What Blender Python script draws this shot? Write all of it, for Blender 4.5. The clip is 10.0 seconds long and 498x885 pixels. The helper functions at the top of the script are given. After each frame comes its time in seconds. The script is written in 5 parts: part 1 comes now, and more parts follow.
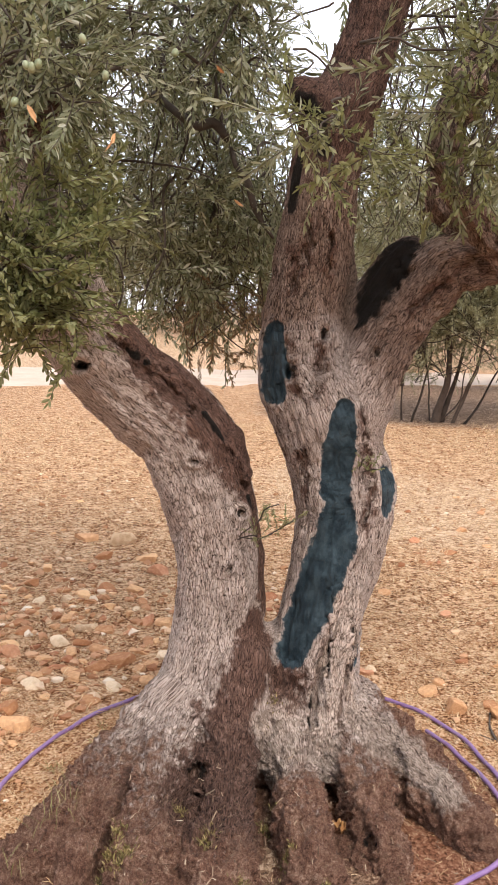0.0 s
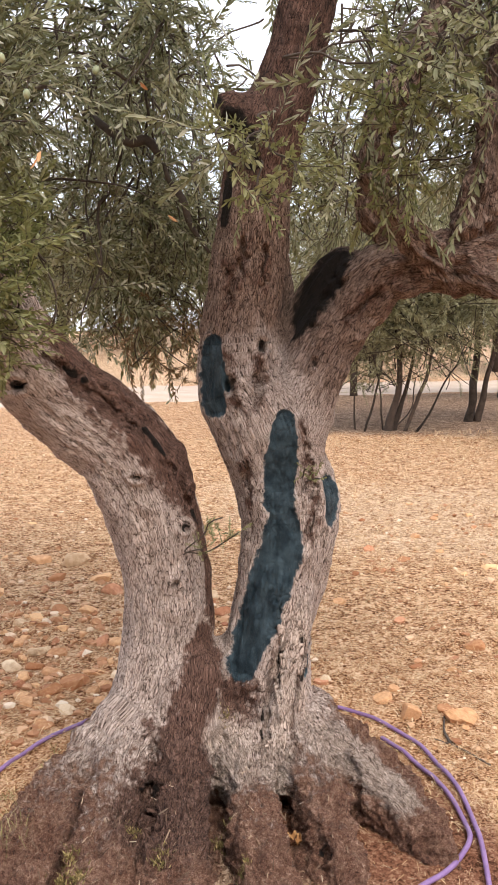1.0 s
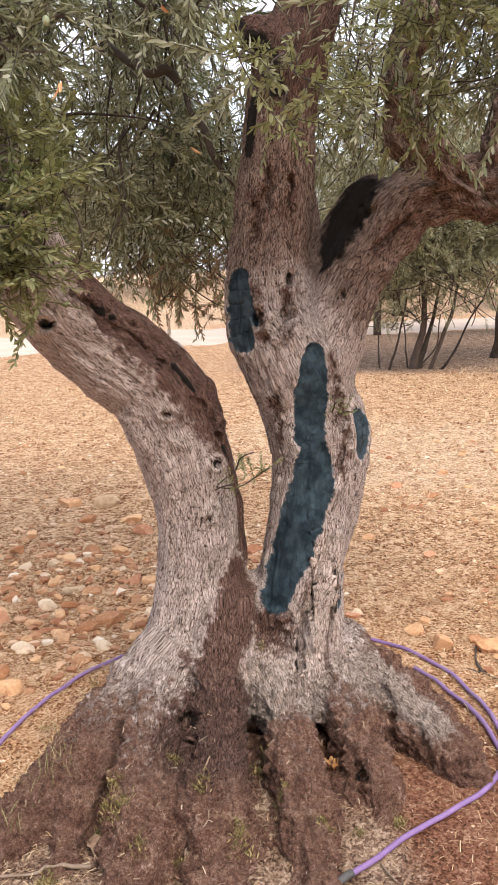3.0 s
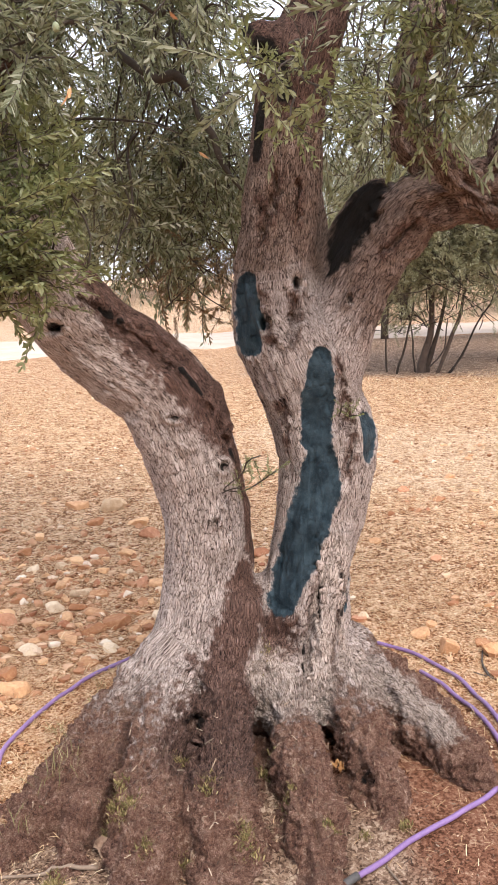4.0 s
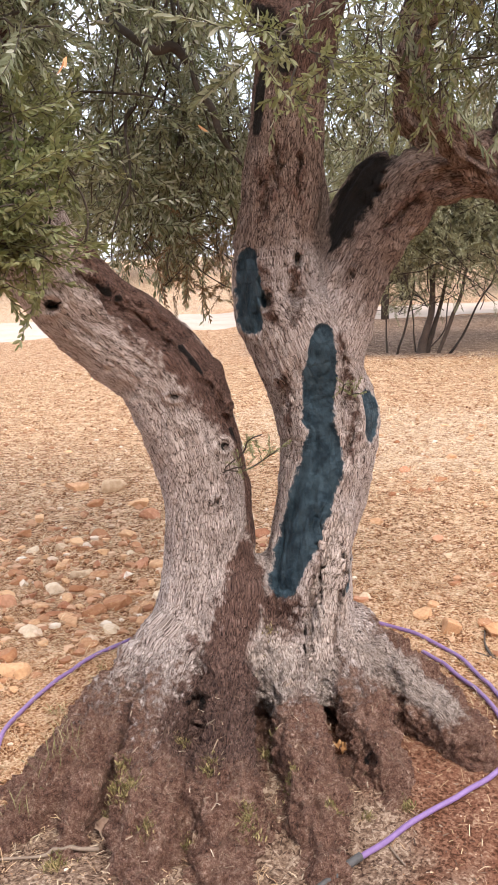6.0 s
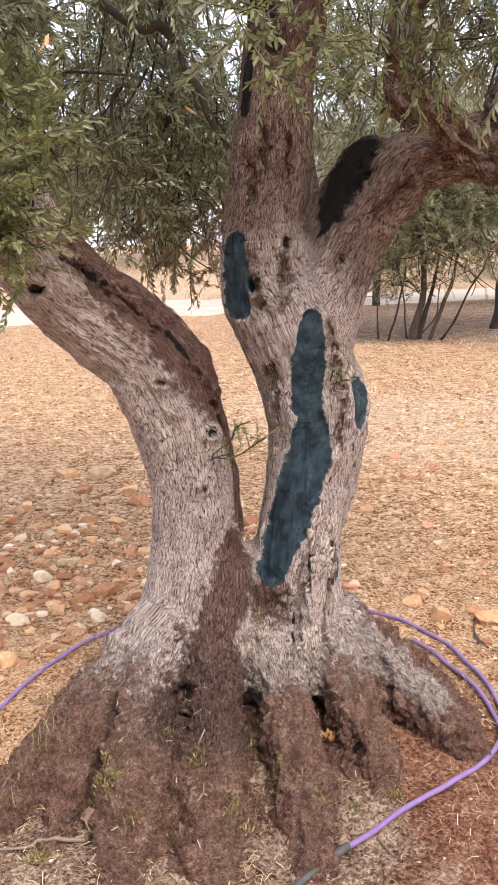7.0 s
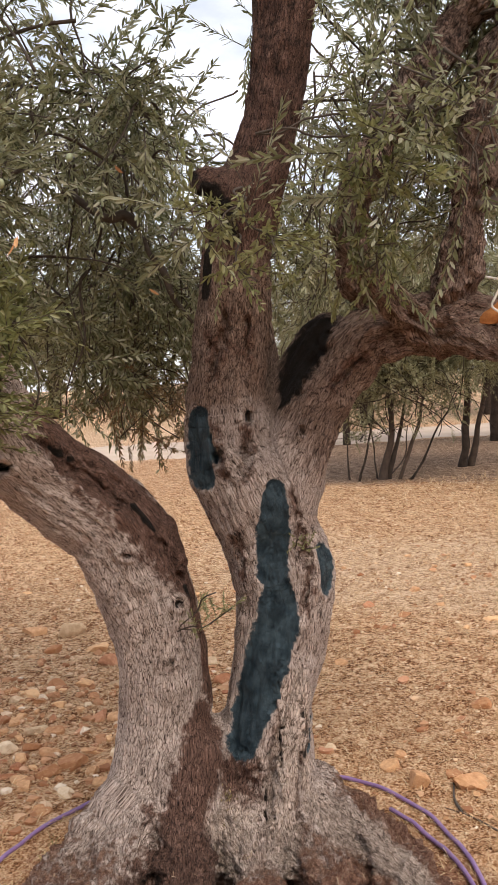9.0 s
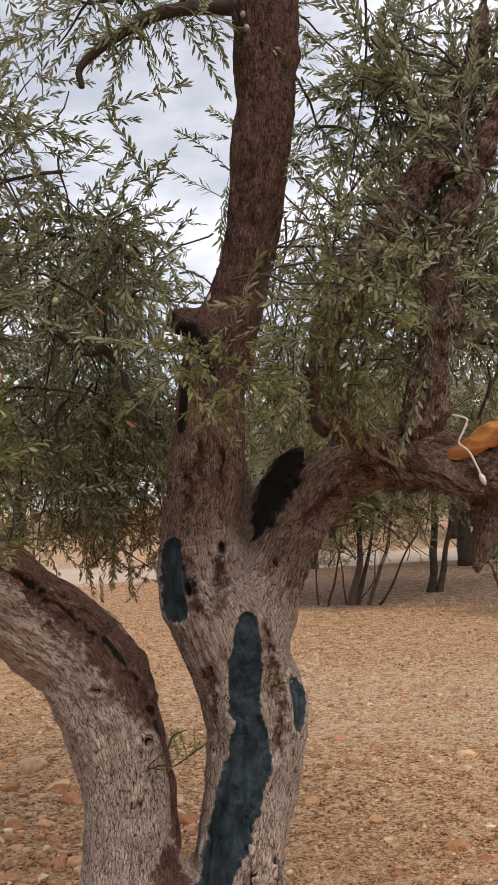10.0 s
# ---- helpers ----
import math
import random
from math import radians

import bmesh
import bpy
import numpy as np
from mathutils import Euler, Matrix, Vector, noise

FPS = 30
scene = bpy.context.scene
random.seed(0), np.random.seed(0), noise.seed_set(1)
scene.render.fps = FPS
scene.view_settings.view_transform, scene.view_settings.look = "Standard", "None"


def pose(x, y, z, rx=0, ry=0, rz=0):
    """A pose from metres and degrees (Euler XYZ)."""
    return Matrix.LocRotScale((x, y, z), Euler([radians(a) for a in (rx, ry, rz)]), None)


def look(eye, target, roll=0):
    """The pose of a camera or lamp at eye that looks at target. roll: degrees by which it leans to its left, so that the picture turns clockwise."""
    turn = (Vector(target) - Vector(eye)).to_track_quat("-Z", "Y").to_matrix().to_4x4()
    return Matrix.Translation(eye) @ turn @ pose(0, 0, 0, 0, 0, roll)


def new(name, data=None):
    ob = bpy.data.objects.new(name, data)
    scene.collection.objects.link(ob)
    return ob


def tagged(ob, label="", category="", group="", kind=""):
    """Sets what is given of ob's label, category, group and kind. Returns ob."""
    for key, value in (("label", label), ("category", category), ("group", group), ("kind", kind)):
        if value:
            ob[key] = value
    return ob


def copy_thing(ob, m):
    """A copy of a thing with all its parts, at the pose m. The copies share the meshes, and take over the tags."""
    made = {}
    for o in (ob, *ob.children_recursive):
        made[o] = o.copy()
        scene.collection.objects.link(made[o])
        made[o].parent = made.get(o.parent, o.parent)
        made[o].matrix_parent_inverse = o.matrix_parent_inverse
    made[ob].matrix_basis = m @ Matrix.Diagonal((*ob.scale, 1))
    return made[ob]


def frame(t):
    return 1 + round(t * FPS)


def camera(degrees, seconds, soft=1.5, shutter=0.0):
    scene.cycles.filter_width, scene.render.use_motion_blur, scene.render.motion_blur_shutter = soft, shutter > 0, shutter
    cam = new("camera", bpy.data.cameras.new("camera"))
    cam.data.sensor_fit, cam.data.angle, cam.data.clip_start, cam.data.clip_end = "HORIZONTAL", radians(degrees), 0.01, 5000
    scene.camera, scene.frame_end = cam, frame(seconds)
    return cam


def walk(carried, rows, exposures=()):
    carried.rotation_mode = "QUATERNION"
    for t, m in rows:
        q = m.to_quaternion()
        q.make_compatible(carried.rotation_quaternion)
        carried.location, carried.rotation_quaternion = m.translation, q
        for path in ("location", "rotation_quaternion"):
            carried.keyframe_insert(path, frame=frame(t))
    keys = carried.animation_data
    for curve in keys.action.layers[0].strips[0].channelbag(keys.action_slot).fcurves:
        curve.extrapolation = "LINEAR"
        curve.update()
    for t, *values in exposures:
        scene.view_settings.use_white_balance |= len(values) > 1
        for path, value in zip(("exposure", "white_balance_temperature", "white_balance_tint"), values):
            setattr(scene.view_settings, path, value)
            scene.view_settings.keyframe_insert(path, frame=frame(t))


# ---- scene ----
# The camera: a phone held at about eye height, its sway and the last tilt upwards.
cam = camera(31.72, 10.0, 1.0)
# seconds, eye, yaw, pitch, roll in degrees
PATH = [
    (0.0, (-0.024, 0.007, 1.533), 0.18, -8.26, 1.36),
    (0.5, (0.007, 0.016, 1.530), -1.59, -8.57, 0.53),
    (1.0, (0.027, 0.005, 1.529), -2.55, -7.28, -0.41),
    (1.5, (0.031, 0.005, 1.512), -3.38, -7.09, -0.69),
    (2.0, (0.020, -0.006, 1.504), -4.49, -8.07, -0.80),
    (2.5, (0.008, -0.002, 1.504), -3.15, -9.34, -1.26),
    (2.7, (0.007, 0.006, 1.503), -1.70, -10.37, -1.71),
    (3.8, (0.004, -0.001, 1.503), -0.42, -11.29, -1.99),
    (4.0, (0.006, -0.004, 1.504), -0.47, -10.69, -1.85),
    (4.5, (0.008, -0.002, 1.496), -0.47, -11.11, -1.95),
    (5.0, (0.004, -0.001, 1.496), -1.33, -11.13, -1.71),
    (5.5, (0.004, 0.020, 1.496), -1.62, -11.49, -1.75),
    (5.7, (-0.000, 0.020, 1.492), -0.26, -11.91, -2.09),
    (6.8, (0.017, 0.066, 1.487), -1.21, -11.78, -1.70),
    (7.0, (0.014, 0.060, 1.485), -0.98, -12.80, -1.87),
    (7.5, (0.011, 0.041, 1.501), -0.28, -13.52, -2.15),
    (8.0, (0.025, 0.055, 1.531), 0.13, -10.83, -2.50),
    (8.5, (0.048, 0.051, 1.565), -2.19, -6.58, -2.44),
    (9.0, (0.048, 0.040, 1.585), -2.97, -3.96, -2.87),
    (9.5, (0.037, 0.014, 1.610), -4.64, 2.04, -2.58),
    (10.0, (0.029, 0.006, 1.618), -5.43, 3.86, -2.34),
]


def held(eye, yaw, pitch, roll):
    return Matrix.Translation(eye) @ Euler((0, 0, radians(yaw))).to_matrix().to_4x4() @ pose(0, 0, 0, 90 + pitch) @ pose(0, 0, 0, 0, 0, roll)


EXPOSURES = [(0.0, 0.80, 6850, 11), (2.0, 0.80, 6850, 11), (4.0, 1.00, 6450, 11), (7.8, 1.00, 6450, 11), (8.6, 0.62, 6950, 11), (9.3, 0.20, 7100, 12), (10.0, -0.04, 7150, 12)]
walk(cam, [(t, held(eye, yaw, pitch, roll)) for t, eye, yaw, pitch, roll in PATH], EXPOSURES)

# ---- light: bright day, the sun veiled by thin cloud, high behind the camera
SUN_ELEVATION, SUN_AZIMUTH = radians(52), radians(150)
world = bpy.data.worlds.new("sky")
scene.world = world
world.use_nodes = True
wn, wl = world.node_tree.nodes, world.node_tree.links
wn.clear()
sky = wn.new("ShaderNodeTexSky")
sky.sky_type, sky.sun_disc = "NISHITA", False
sky.sun_elevation, sky.sun_rotation = SUN_ELEVATION, SUN_AZIMUTH
sky.dust_density = 2.0
sky_co = wn.new("ShaderNodeTexCoord")
sky_map = wn.new("ShaderNodeMapping")
sky_map.inputs["Scale"].default_value = (1.6, 1.6, 3.2)
clouds = wn.new("ShaderNodeTexNoise")
clouds.inputs["Scale"].default_value, clouds.inputs["Detail"].default_value, clouds.inputs["Roughness"].default_value = 1.7, 7, 0.55
cover = wn.new("ShaderNodeMapRange")
cover.inputs["From Min"].default_value, cover.inputs["From Max"].default_value = 0.45, 0.66
cover.inputs["To Min"].default_value, cover.inputs["To Max"].default_value = 0.42, 0.97
veil = wn.new("ShaderNodeMix")
veil.data_type = "RGBA"
veil.inputs["B"].default_value = (9.8, 10.4, 11.8, 1)
back = wn.new("ShaderNodeBackground")
back.inputs["Strength"].default_value = 0.12
wl.new(sky_co.outputs["Generated"], sky_map.inputs["Vector"])
wl.new(sky_map.outputs["Vector"], clouds.inputs["Vector"])
wl.new(clouds.outputs["Fac"], cover.inputs["Value"])
wl.new(cover.outputs["Result"], veil.inputs["Factor"])
wl.new(sky.outputs["Color"], veil.inputs["A"])
wl.new(veil.outputs["Result"], back.inputs["Color"])
wl.new(back.outputs["Background"], wn.new("ShaderNodeOutputWorld").inputs["Surface"])

sun_data = bpy.data.lights.new("sun", "SUN")
sun_data.energy, sun_data.angle, sun_data.color = 1.5, radians(30), (1.0, 0.95, 0.88)
sun = new("sun", sun_data)
sun_from = Vector((math.sin(SUN_AZIMUTH) * math.cos(SUN_ELEVATION), math.cos(SUN_AZIMUTH) * math.cos(SUN_ELEVATION), math.sin(SUN_ELEVATION)))
sun.matrix_world = look(sun_from * 30, (0, 0, 0))

# ---- materials
def material(name):
    m = bpy.data.materials.new(name)
    m.use_nodes = True
    return m, m.node_tree.nodes, m.node_tree.links, m.node_tree.nodes["Principled BSDF"]


def noise_node(nodes, links, vector, scale, detail=4.0, rough=0.6, distortion=0.0):
    n = nodes.new("ShaderNodeTexNoise")
    n.inputs["Scale"].default_value, n.inputs["Detail"].default_value = scale, detail
    n.inputs["Roughness"].default_value, n.inputs["Distortion"].default_value = rough, distortion
    if vector:
        links.new(vector, n.inputs["Vector"])
    return n.outputs["Fac"]


def noise_colour(nodes, links, vector, scale):
    n = nodes.new("ShaderNodeTexNoise")
    n.inputs["Scale"].default_value, n.inputs["Detail"].default_value = scale, 4
    links.new(vector, n.inputs["Vector"])
    return n.outputs["Color"]


def ramp(nodes, links, value, stops):
    r = nodes.new("ShaderNodeValToRGB")
    e = r.color_ramp.elements
    while len(e) < len(stops):
        e.new(0.5)
    for element, (at, colour) in zip(e, stops):
        element.position, element.color = at, (*colour, 1)
    links.new(value, r.inputs["Fac"])
    return r.outputs["Color"]


def mix(nodes, links, factor, a, b, kind="MIX"):
    n = nodes.new("ShaderNodeMix")
    n.data_type, n.blend_type, n.clamp_factor = "RGBA", kind, True
    for socket, value in ((n.inputs["Factor"], factor), (n.inputs["A"], a), (n.inputs["B"], b)):
        if isinstance(value, (int, float)):
            socket.default_value = value
        elif isinstance(value, tuple):
            socket.default_value = (*value, 1)
        else:
            links.new(value, socket)
    return n.outputs["Result"]


def math_node(nodes, links, kind, a, b=None):
    n = nodes.new("ShaderNodeMath")
    n.operation = kind
    for socket, value in zip(n.inputs, (a, b)):
        if isinstance(value, (int, float)):
            socket.default_value = value
        elif value is not None:
            links.new(value, socket)
    return n.outputs["Value"]


def span(nodes, links, value, low, high, to_low=0.0, to_high=1.0):
    n = nodes.new("ShaderNodeMapRange")
    n.interpolation_type = "SMOOTHSTEP"
    n.inputs["From Min"].default_value, n.inputs["From Max"].default_value = low, high
    n.inputs["To Min"].default_value, n.inputs["To Max"].default_value = to_low, to_high
    links.new(value, n.inputs["Value"])
    return n.outputs["Result"]


def attribute(nodes, name, out="Fac"):
    n = nodes.new("ShaderNodeAttribute")
    n.attribute_name = name
    return n.outputs[out]


def scaled(nodes, links, vector, scale):
    n = nodes.new("ShaderNodeMapping")
    n.inputs["Scale"].default_value = scale
    links.new(vector, n.inputs["Vector"])
    return n.outputs["Vector"]


def bumped(nodes, links, shader, heights):
    last = None
    for height, distance, strength in heights:
        b = nodes.new("ShaderNodeBump")
        b.inputs["Distance"].default_value, b.inputs["Strength"].default_value = distance, strength
        links.new(height, b.inputs["Height"])
        if last:
            links.new(last, b.inputs["Normal"])
        last = b.outputs["Normal"]
    links.new(last, shader.inputs["Normal"])


def bark_material():
    """Furrowed olive bark: the grain runs along each stem (attribute grain); zones of wound paint, bare brown wood,
    pale dead wood, char and soil. Brown and char also hold painted shade.
    """
    m, n, l, shader = material("olive_bark")
    grain = attribute(n, "grain", "Vector")
    place = n.new("ShaderNodeNewGeometry").outputs["Position"]
    sinuous = mix(n, l, 0.016, grain, noise_colour(n, l, scaled(n, l, grain, (1, 1, 0.5)), 28), "ADD")

    def plates(scale, stretch, width):
        cells = n.new("ShaderNodeTexVoronoi")
        cells.feature = "DISTANCE_TO_EDGE"
        cells.inputs["Scale"].default_value = scale
        l.new(scaled(n, l, sinuous, (1, 1, stretch)), cells.inputs["Vector"])
        return span(n, l, cells.outputs["Distance"], 0.0, width)

    wave = noise_node(n, l, scaled(n, l, sinuous, (1, 1, 0.24)), 128, 4, 0.6, 0.5)
    furrow = span(n, l, math_node(n, l, "ABSOLUTE", math_node(n, l, "SUBTRACT", wave, 0.5)), 0.0, 0.032)
    scale_edge = plates(125, 0.20, 0.075)
    fibre = noise_node(n, l, scaled(n, l, sinuous, (1, 1, 0.26)), 270, 5, 0.74)
    speck = noise_node(n, l, place, 300, 4, 0.75)
    broad = noise_node(n, l, place, 7, 4, 0.6)
    patch = noise_node(n, l, place, 26, 4, 0.65)
    height = math_node(n, l, "ADD", math_node(n, l, "ADD", math_node(n, l, "MULTIPLY", scale_edge, 0.15), math_node(n, l, "MULTIPLY", furrow, 0.23)),
                       math_node(n, l, "MULTIPLY", fibre, 0.56))
    # grey bark, its furrows dark
    tone = math_node(n, l, "ADD", height, math_node(n, l, "MULTIPLY", math_node(n, l, "SUBTRACT", speck, 0.5), 0.34))
    tone = math_node(n, l, "ADD", tone, math_node(n, l, "MULTIPLY", math_node(n, l, "SUBTRACT", patch, 0.5), 0.22))
    grey = ramp(n, l, tone, [(0.35, (0.032, 0.021, 0.017)), (0.47, (0.180, 0.124, 0.100)), (0.59, (0.45, 0.342, 0.290)), (0.71, (0.67, 0.545, 0.480)), (0.85, (0.92, 0.81, 0.74))])
    warm = ramp(n, l, tone, [(0.36, (0.022, 0.013, 0.010)), (0.52, (0.120, 0.075, 0.057)), (0.66, (0.290, 0.197, 0.153)), (0.88, (0.64, 0.49, 0.41))])
    upper = math_node(n, l, "ADD", attribute(n, "warm"), math_node(n, l, "MULTIPLY", math_node(n, l, "SUBTRACT", broad, 0.5), 1.1))
    colour = mix(n, l, span(n, l, upper, 0.3, 0.7), grey, warm)

    def zone(name, wobble, low=0.46, high=0.54):
        rough = math_node(n, l, "SUBTRACT", noise_node(n, l, place, 34, 5, 0.65), 0.5)
        return span(n, l, math_node(n, l, "ADD", attribute(n, name), math_node(n, l, "MULTIPLY", rough, wobble)), low, high)

    soil = zone("soil", 1.5, 0.3, 0.7)
    soil_colour = ramp(n, l, math_node(n, l, "ADD", math_node(n, l, "MULTIPLY", speck, 0.44), math_node(n, l, "ADD", math_node(n, l, "MULTIPLY", noise_node(n, l, place, 80, 6, 0.74), 0.42), math_node(n, l, "MULTIPLY", noise_node(n, l, place, 17, 4, 0.6), 0.22))),
                       [(0.41, (0.024, 0.011, 0.008)), (0.48, (0.142, 0.065, 0.044)), (0.56, (0.285, 0.147, 0.098)), (0.66, (0.56, 0.38, 0.285))])
    colour = mix(n, l, soil, colour, soil_colour)
    brown = zone("brown", 0.9, 0.36, 0.62)
    brown_colour = ramp(n, l, tone, [(0.34, (0.014, 0.008, 0.006)), (0.52, (0.088, 0.045, 0.033)), (0.68, (0.185, 0.103, 0.077)), (0.86, (0.42, 0.28, 0.225))])
    colour = mix(n, l, brown, colour, brown_colour)
    pale = zone("pale", 1.1, 0.26, 0.60)
    pale_colour = ramp(n, l, tone, [(0.38, (0.09, 0.060, 0.046)), (0.54, (0.34, 0.245, 0.195)), (0.67, (0.66, 0.52, 0.44)), (0.86, (0.90, 0.77, 0.68))])
    colour = mix(n, l, pale, colour, pale_colour)
    # char of the burnt hollow, plus shade coloured into holes and cracks
    char_shade = zone("char_shade", 0.6, 0.40, 0.60)
    colour = mix(n, l, char_shade, colour, ramp(n, l, tone, [(0.4, (0.005, 0.004, 0.003)), (0.95, (0.034, 0.024, 0.019))]))
    paint = zone("paint", 0.32, 0.47, 0.53)
    worn = span(n, l, noise_node(n, l, place, 110, 5, 0.7), 0.60, 0.74)
    paint_colour = mix(n, l, span(n, l, noise_node(n, l, place, 22, 5, 0.65), 0.36, 0.64), (0.010, 0.024, 0.034), (0.050, 0.080, 0.097))
    paint_colour = mix(n, l, math_node(n, l, "MULTIPLY", worn, 0.6), paint_colour, (0.17, 0.19, 0.19))
    colour = mix(n, l, paint, colour, paint_colour)
    flaked = math_node(n, l, "MULTIPLY", math_node(n, l, "SUBTRACT", zone("paint", 0.32, 0.42, 0.46), zone("paint", 0.32, 0.50, 0.55)), span(n, l, noise_node(n, l, place, 75, 4, 0.7), 0.50, 0.60))
    colour = mix(n, l, math_node(n, l, "MULTIPLY", flaked, 0.75), colour, (0.46, 0.40, 0.36))
    l.new(colour, shader.inputs["Base Color"])
    l.new(span(n, l, paint, 0, 1, 0.92, 0.48), shader.inputs["Roughness"])
    shader.inputs["Specular IOR Level"].default_value = 0.25
    # paint fills the furrows
    smooth = math_node(n, l, "SUBTRACT", 1.0, math_node(n, l, "MULTIPLY", paint, 0.55))
    wrinkle = math_node(n, l, "MULTIPLY", noise_node(n, l, scaled(n, l, grain, (0.35, 0.35, 1.3)), 150, 4, 0.65, 0.8), paint)
    crumbs = math_node(n, l, "MULTIPLY", noise_node(n, l, place, 58, 6, 0.72), math_node(n, l, "MULTIPLY", soil, 1.6))
    bumped(n, l, shader, [(math_node(n, l, "MULTIPLY", height, smooth), 0.014, 1.0), (speck, 0.0015, 0.7), (crumbs, 0.016, 1.0), (wrinkle, 0.006, 1.0)])
    return m


def leaf_material(name, stops, translucent):
    m, n, l, shader = material(name)
    own = n.new("ShaderNodeNewGeometry").outputs["Random Per Island"]
    colour = ramp(n, l, own, stops)
    place = n.new("ShaderNodeNewGeometry").outputs["Position"]
    colour = mix(n, l, span(n, l, noise_node(n, l, place, 3.0, 3), 0.35, 0.7, 0.0, 0.5), colour, (0.29, 0.245, 0.12))
    l.new(colour, shader.inputs["Base Color"])
    shader.inputs["Roughness"].default_value = 0.42
    shader.inputs["Specular IOR Level"].default_value = 0.45
    lit = n.new("ShaderNodeBsdfTranslucent")
    l.new(mix(n, l, 0.4, colour, (0.24, 0.25, 0.09)), lit.inputs["Color"])
    both = n.new("ShaderNodeMixShader")
    both.inputs["Fac"].default_value = translucent
    l.new(shader.outputs["BSDF"], both.inputs[1])
    l.new(lit.outputs["BSDF"], both.inputs[2])
    l.new(both.outputs["Shader"], n["Material Output"].inputs["Surface"])
    return m


def plain_material(name, dark, light, scale, rough=0.85, relief=0.004, vary=0.35, specular=0.3):
    """Two tones by noise at two sizes, a little apart from piece to piece, with fine relief."""
    m, n, l, shader = material(name)
    place = n.new("ShaderNodeTexCoord").outputs["Object"]
    big, small = noise_node(n, l, place, scale, 5, 0.62), noise_node(n, l, place, scale * 9, 4, 0.7)
    own = n.new("ShaderNodeObjectInfo").outputs["Random"]
    tone = math_node(n, l, "ADD", math_node(n, l, "MULTIPLY", big, 0.65), math_node(n, l, "MULTIPLY", small, 0.35))
    tone = math_node(n, l, "ADD", tone, math_node(n, l, "MULTIPLY", math_node(n, l, "SUBTRACT", own, 0.5), vary))
    l.new(ramp(n, l, tone, [(0.28, dark), (0.72, light)]), shader.inputs["Base Color"])
    shader.inputs["Roughness"].default_value = rough
    shader.inputs["Specular IOR Level"].default_value = specular
    if relief:
        bumped(n, l, shader, [(big, relief, 0.8), (small, relief * 0.35, 0.8)])
    return m


def island_material(name, stops, rough=0.85):
    m, n, l, shader = material(name)
    l.new(ramp(n, l, n.new("ShaderNodeNewGeometry").outputs["Random Per Island"], stops), shader.inputs["Base Color"])
    shader.inputs["Roughness"].default_value = rough
    shader.inputs["Specular IOR Level"].default_value = 0.25
    return m


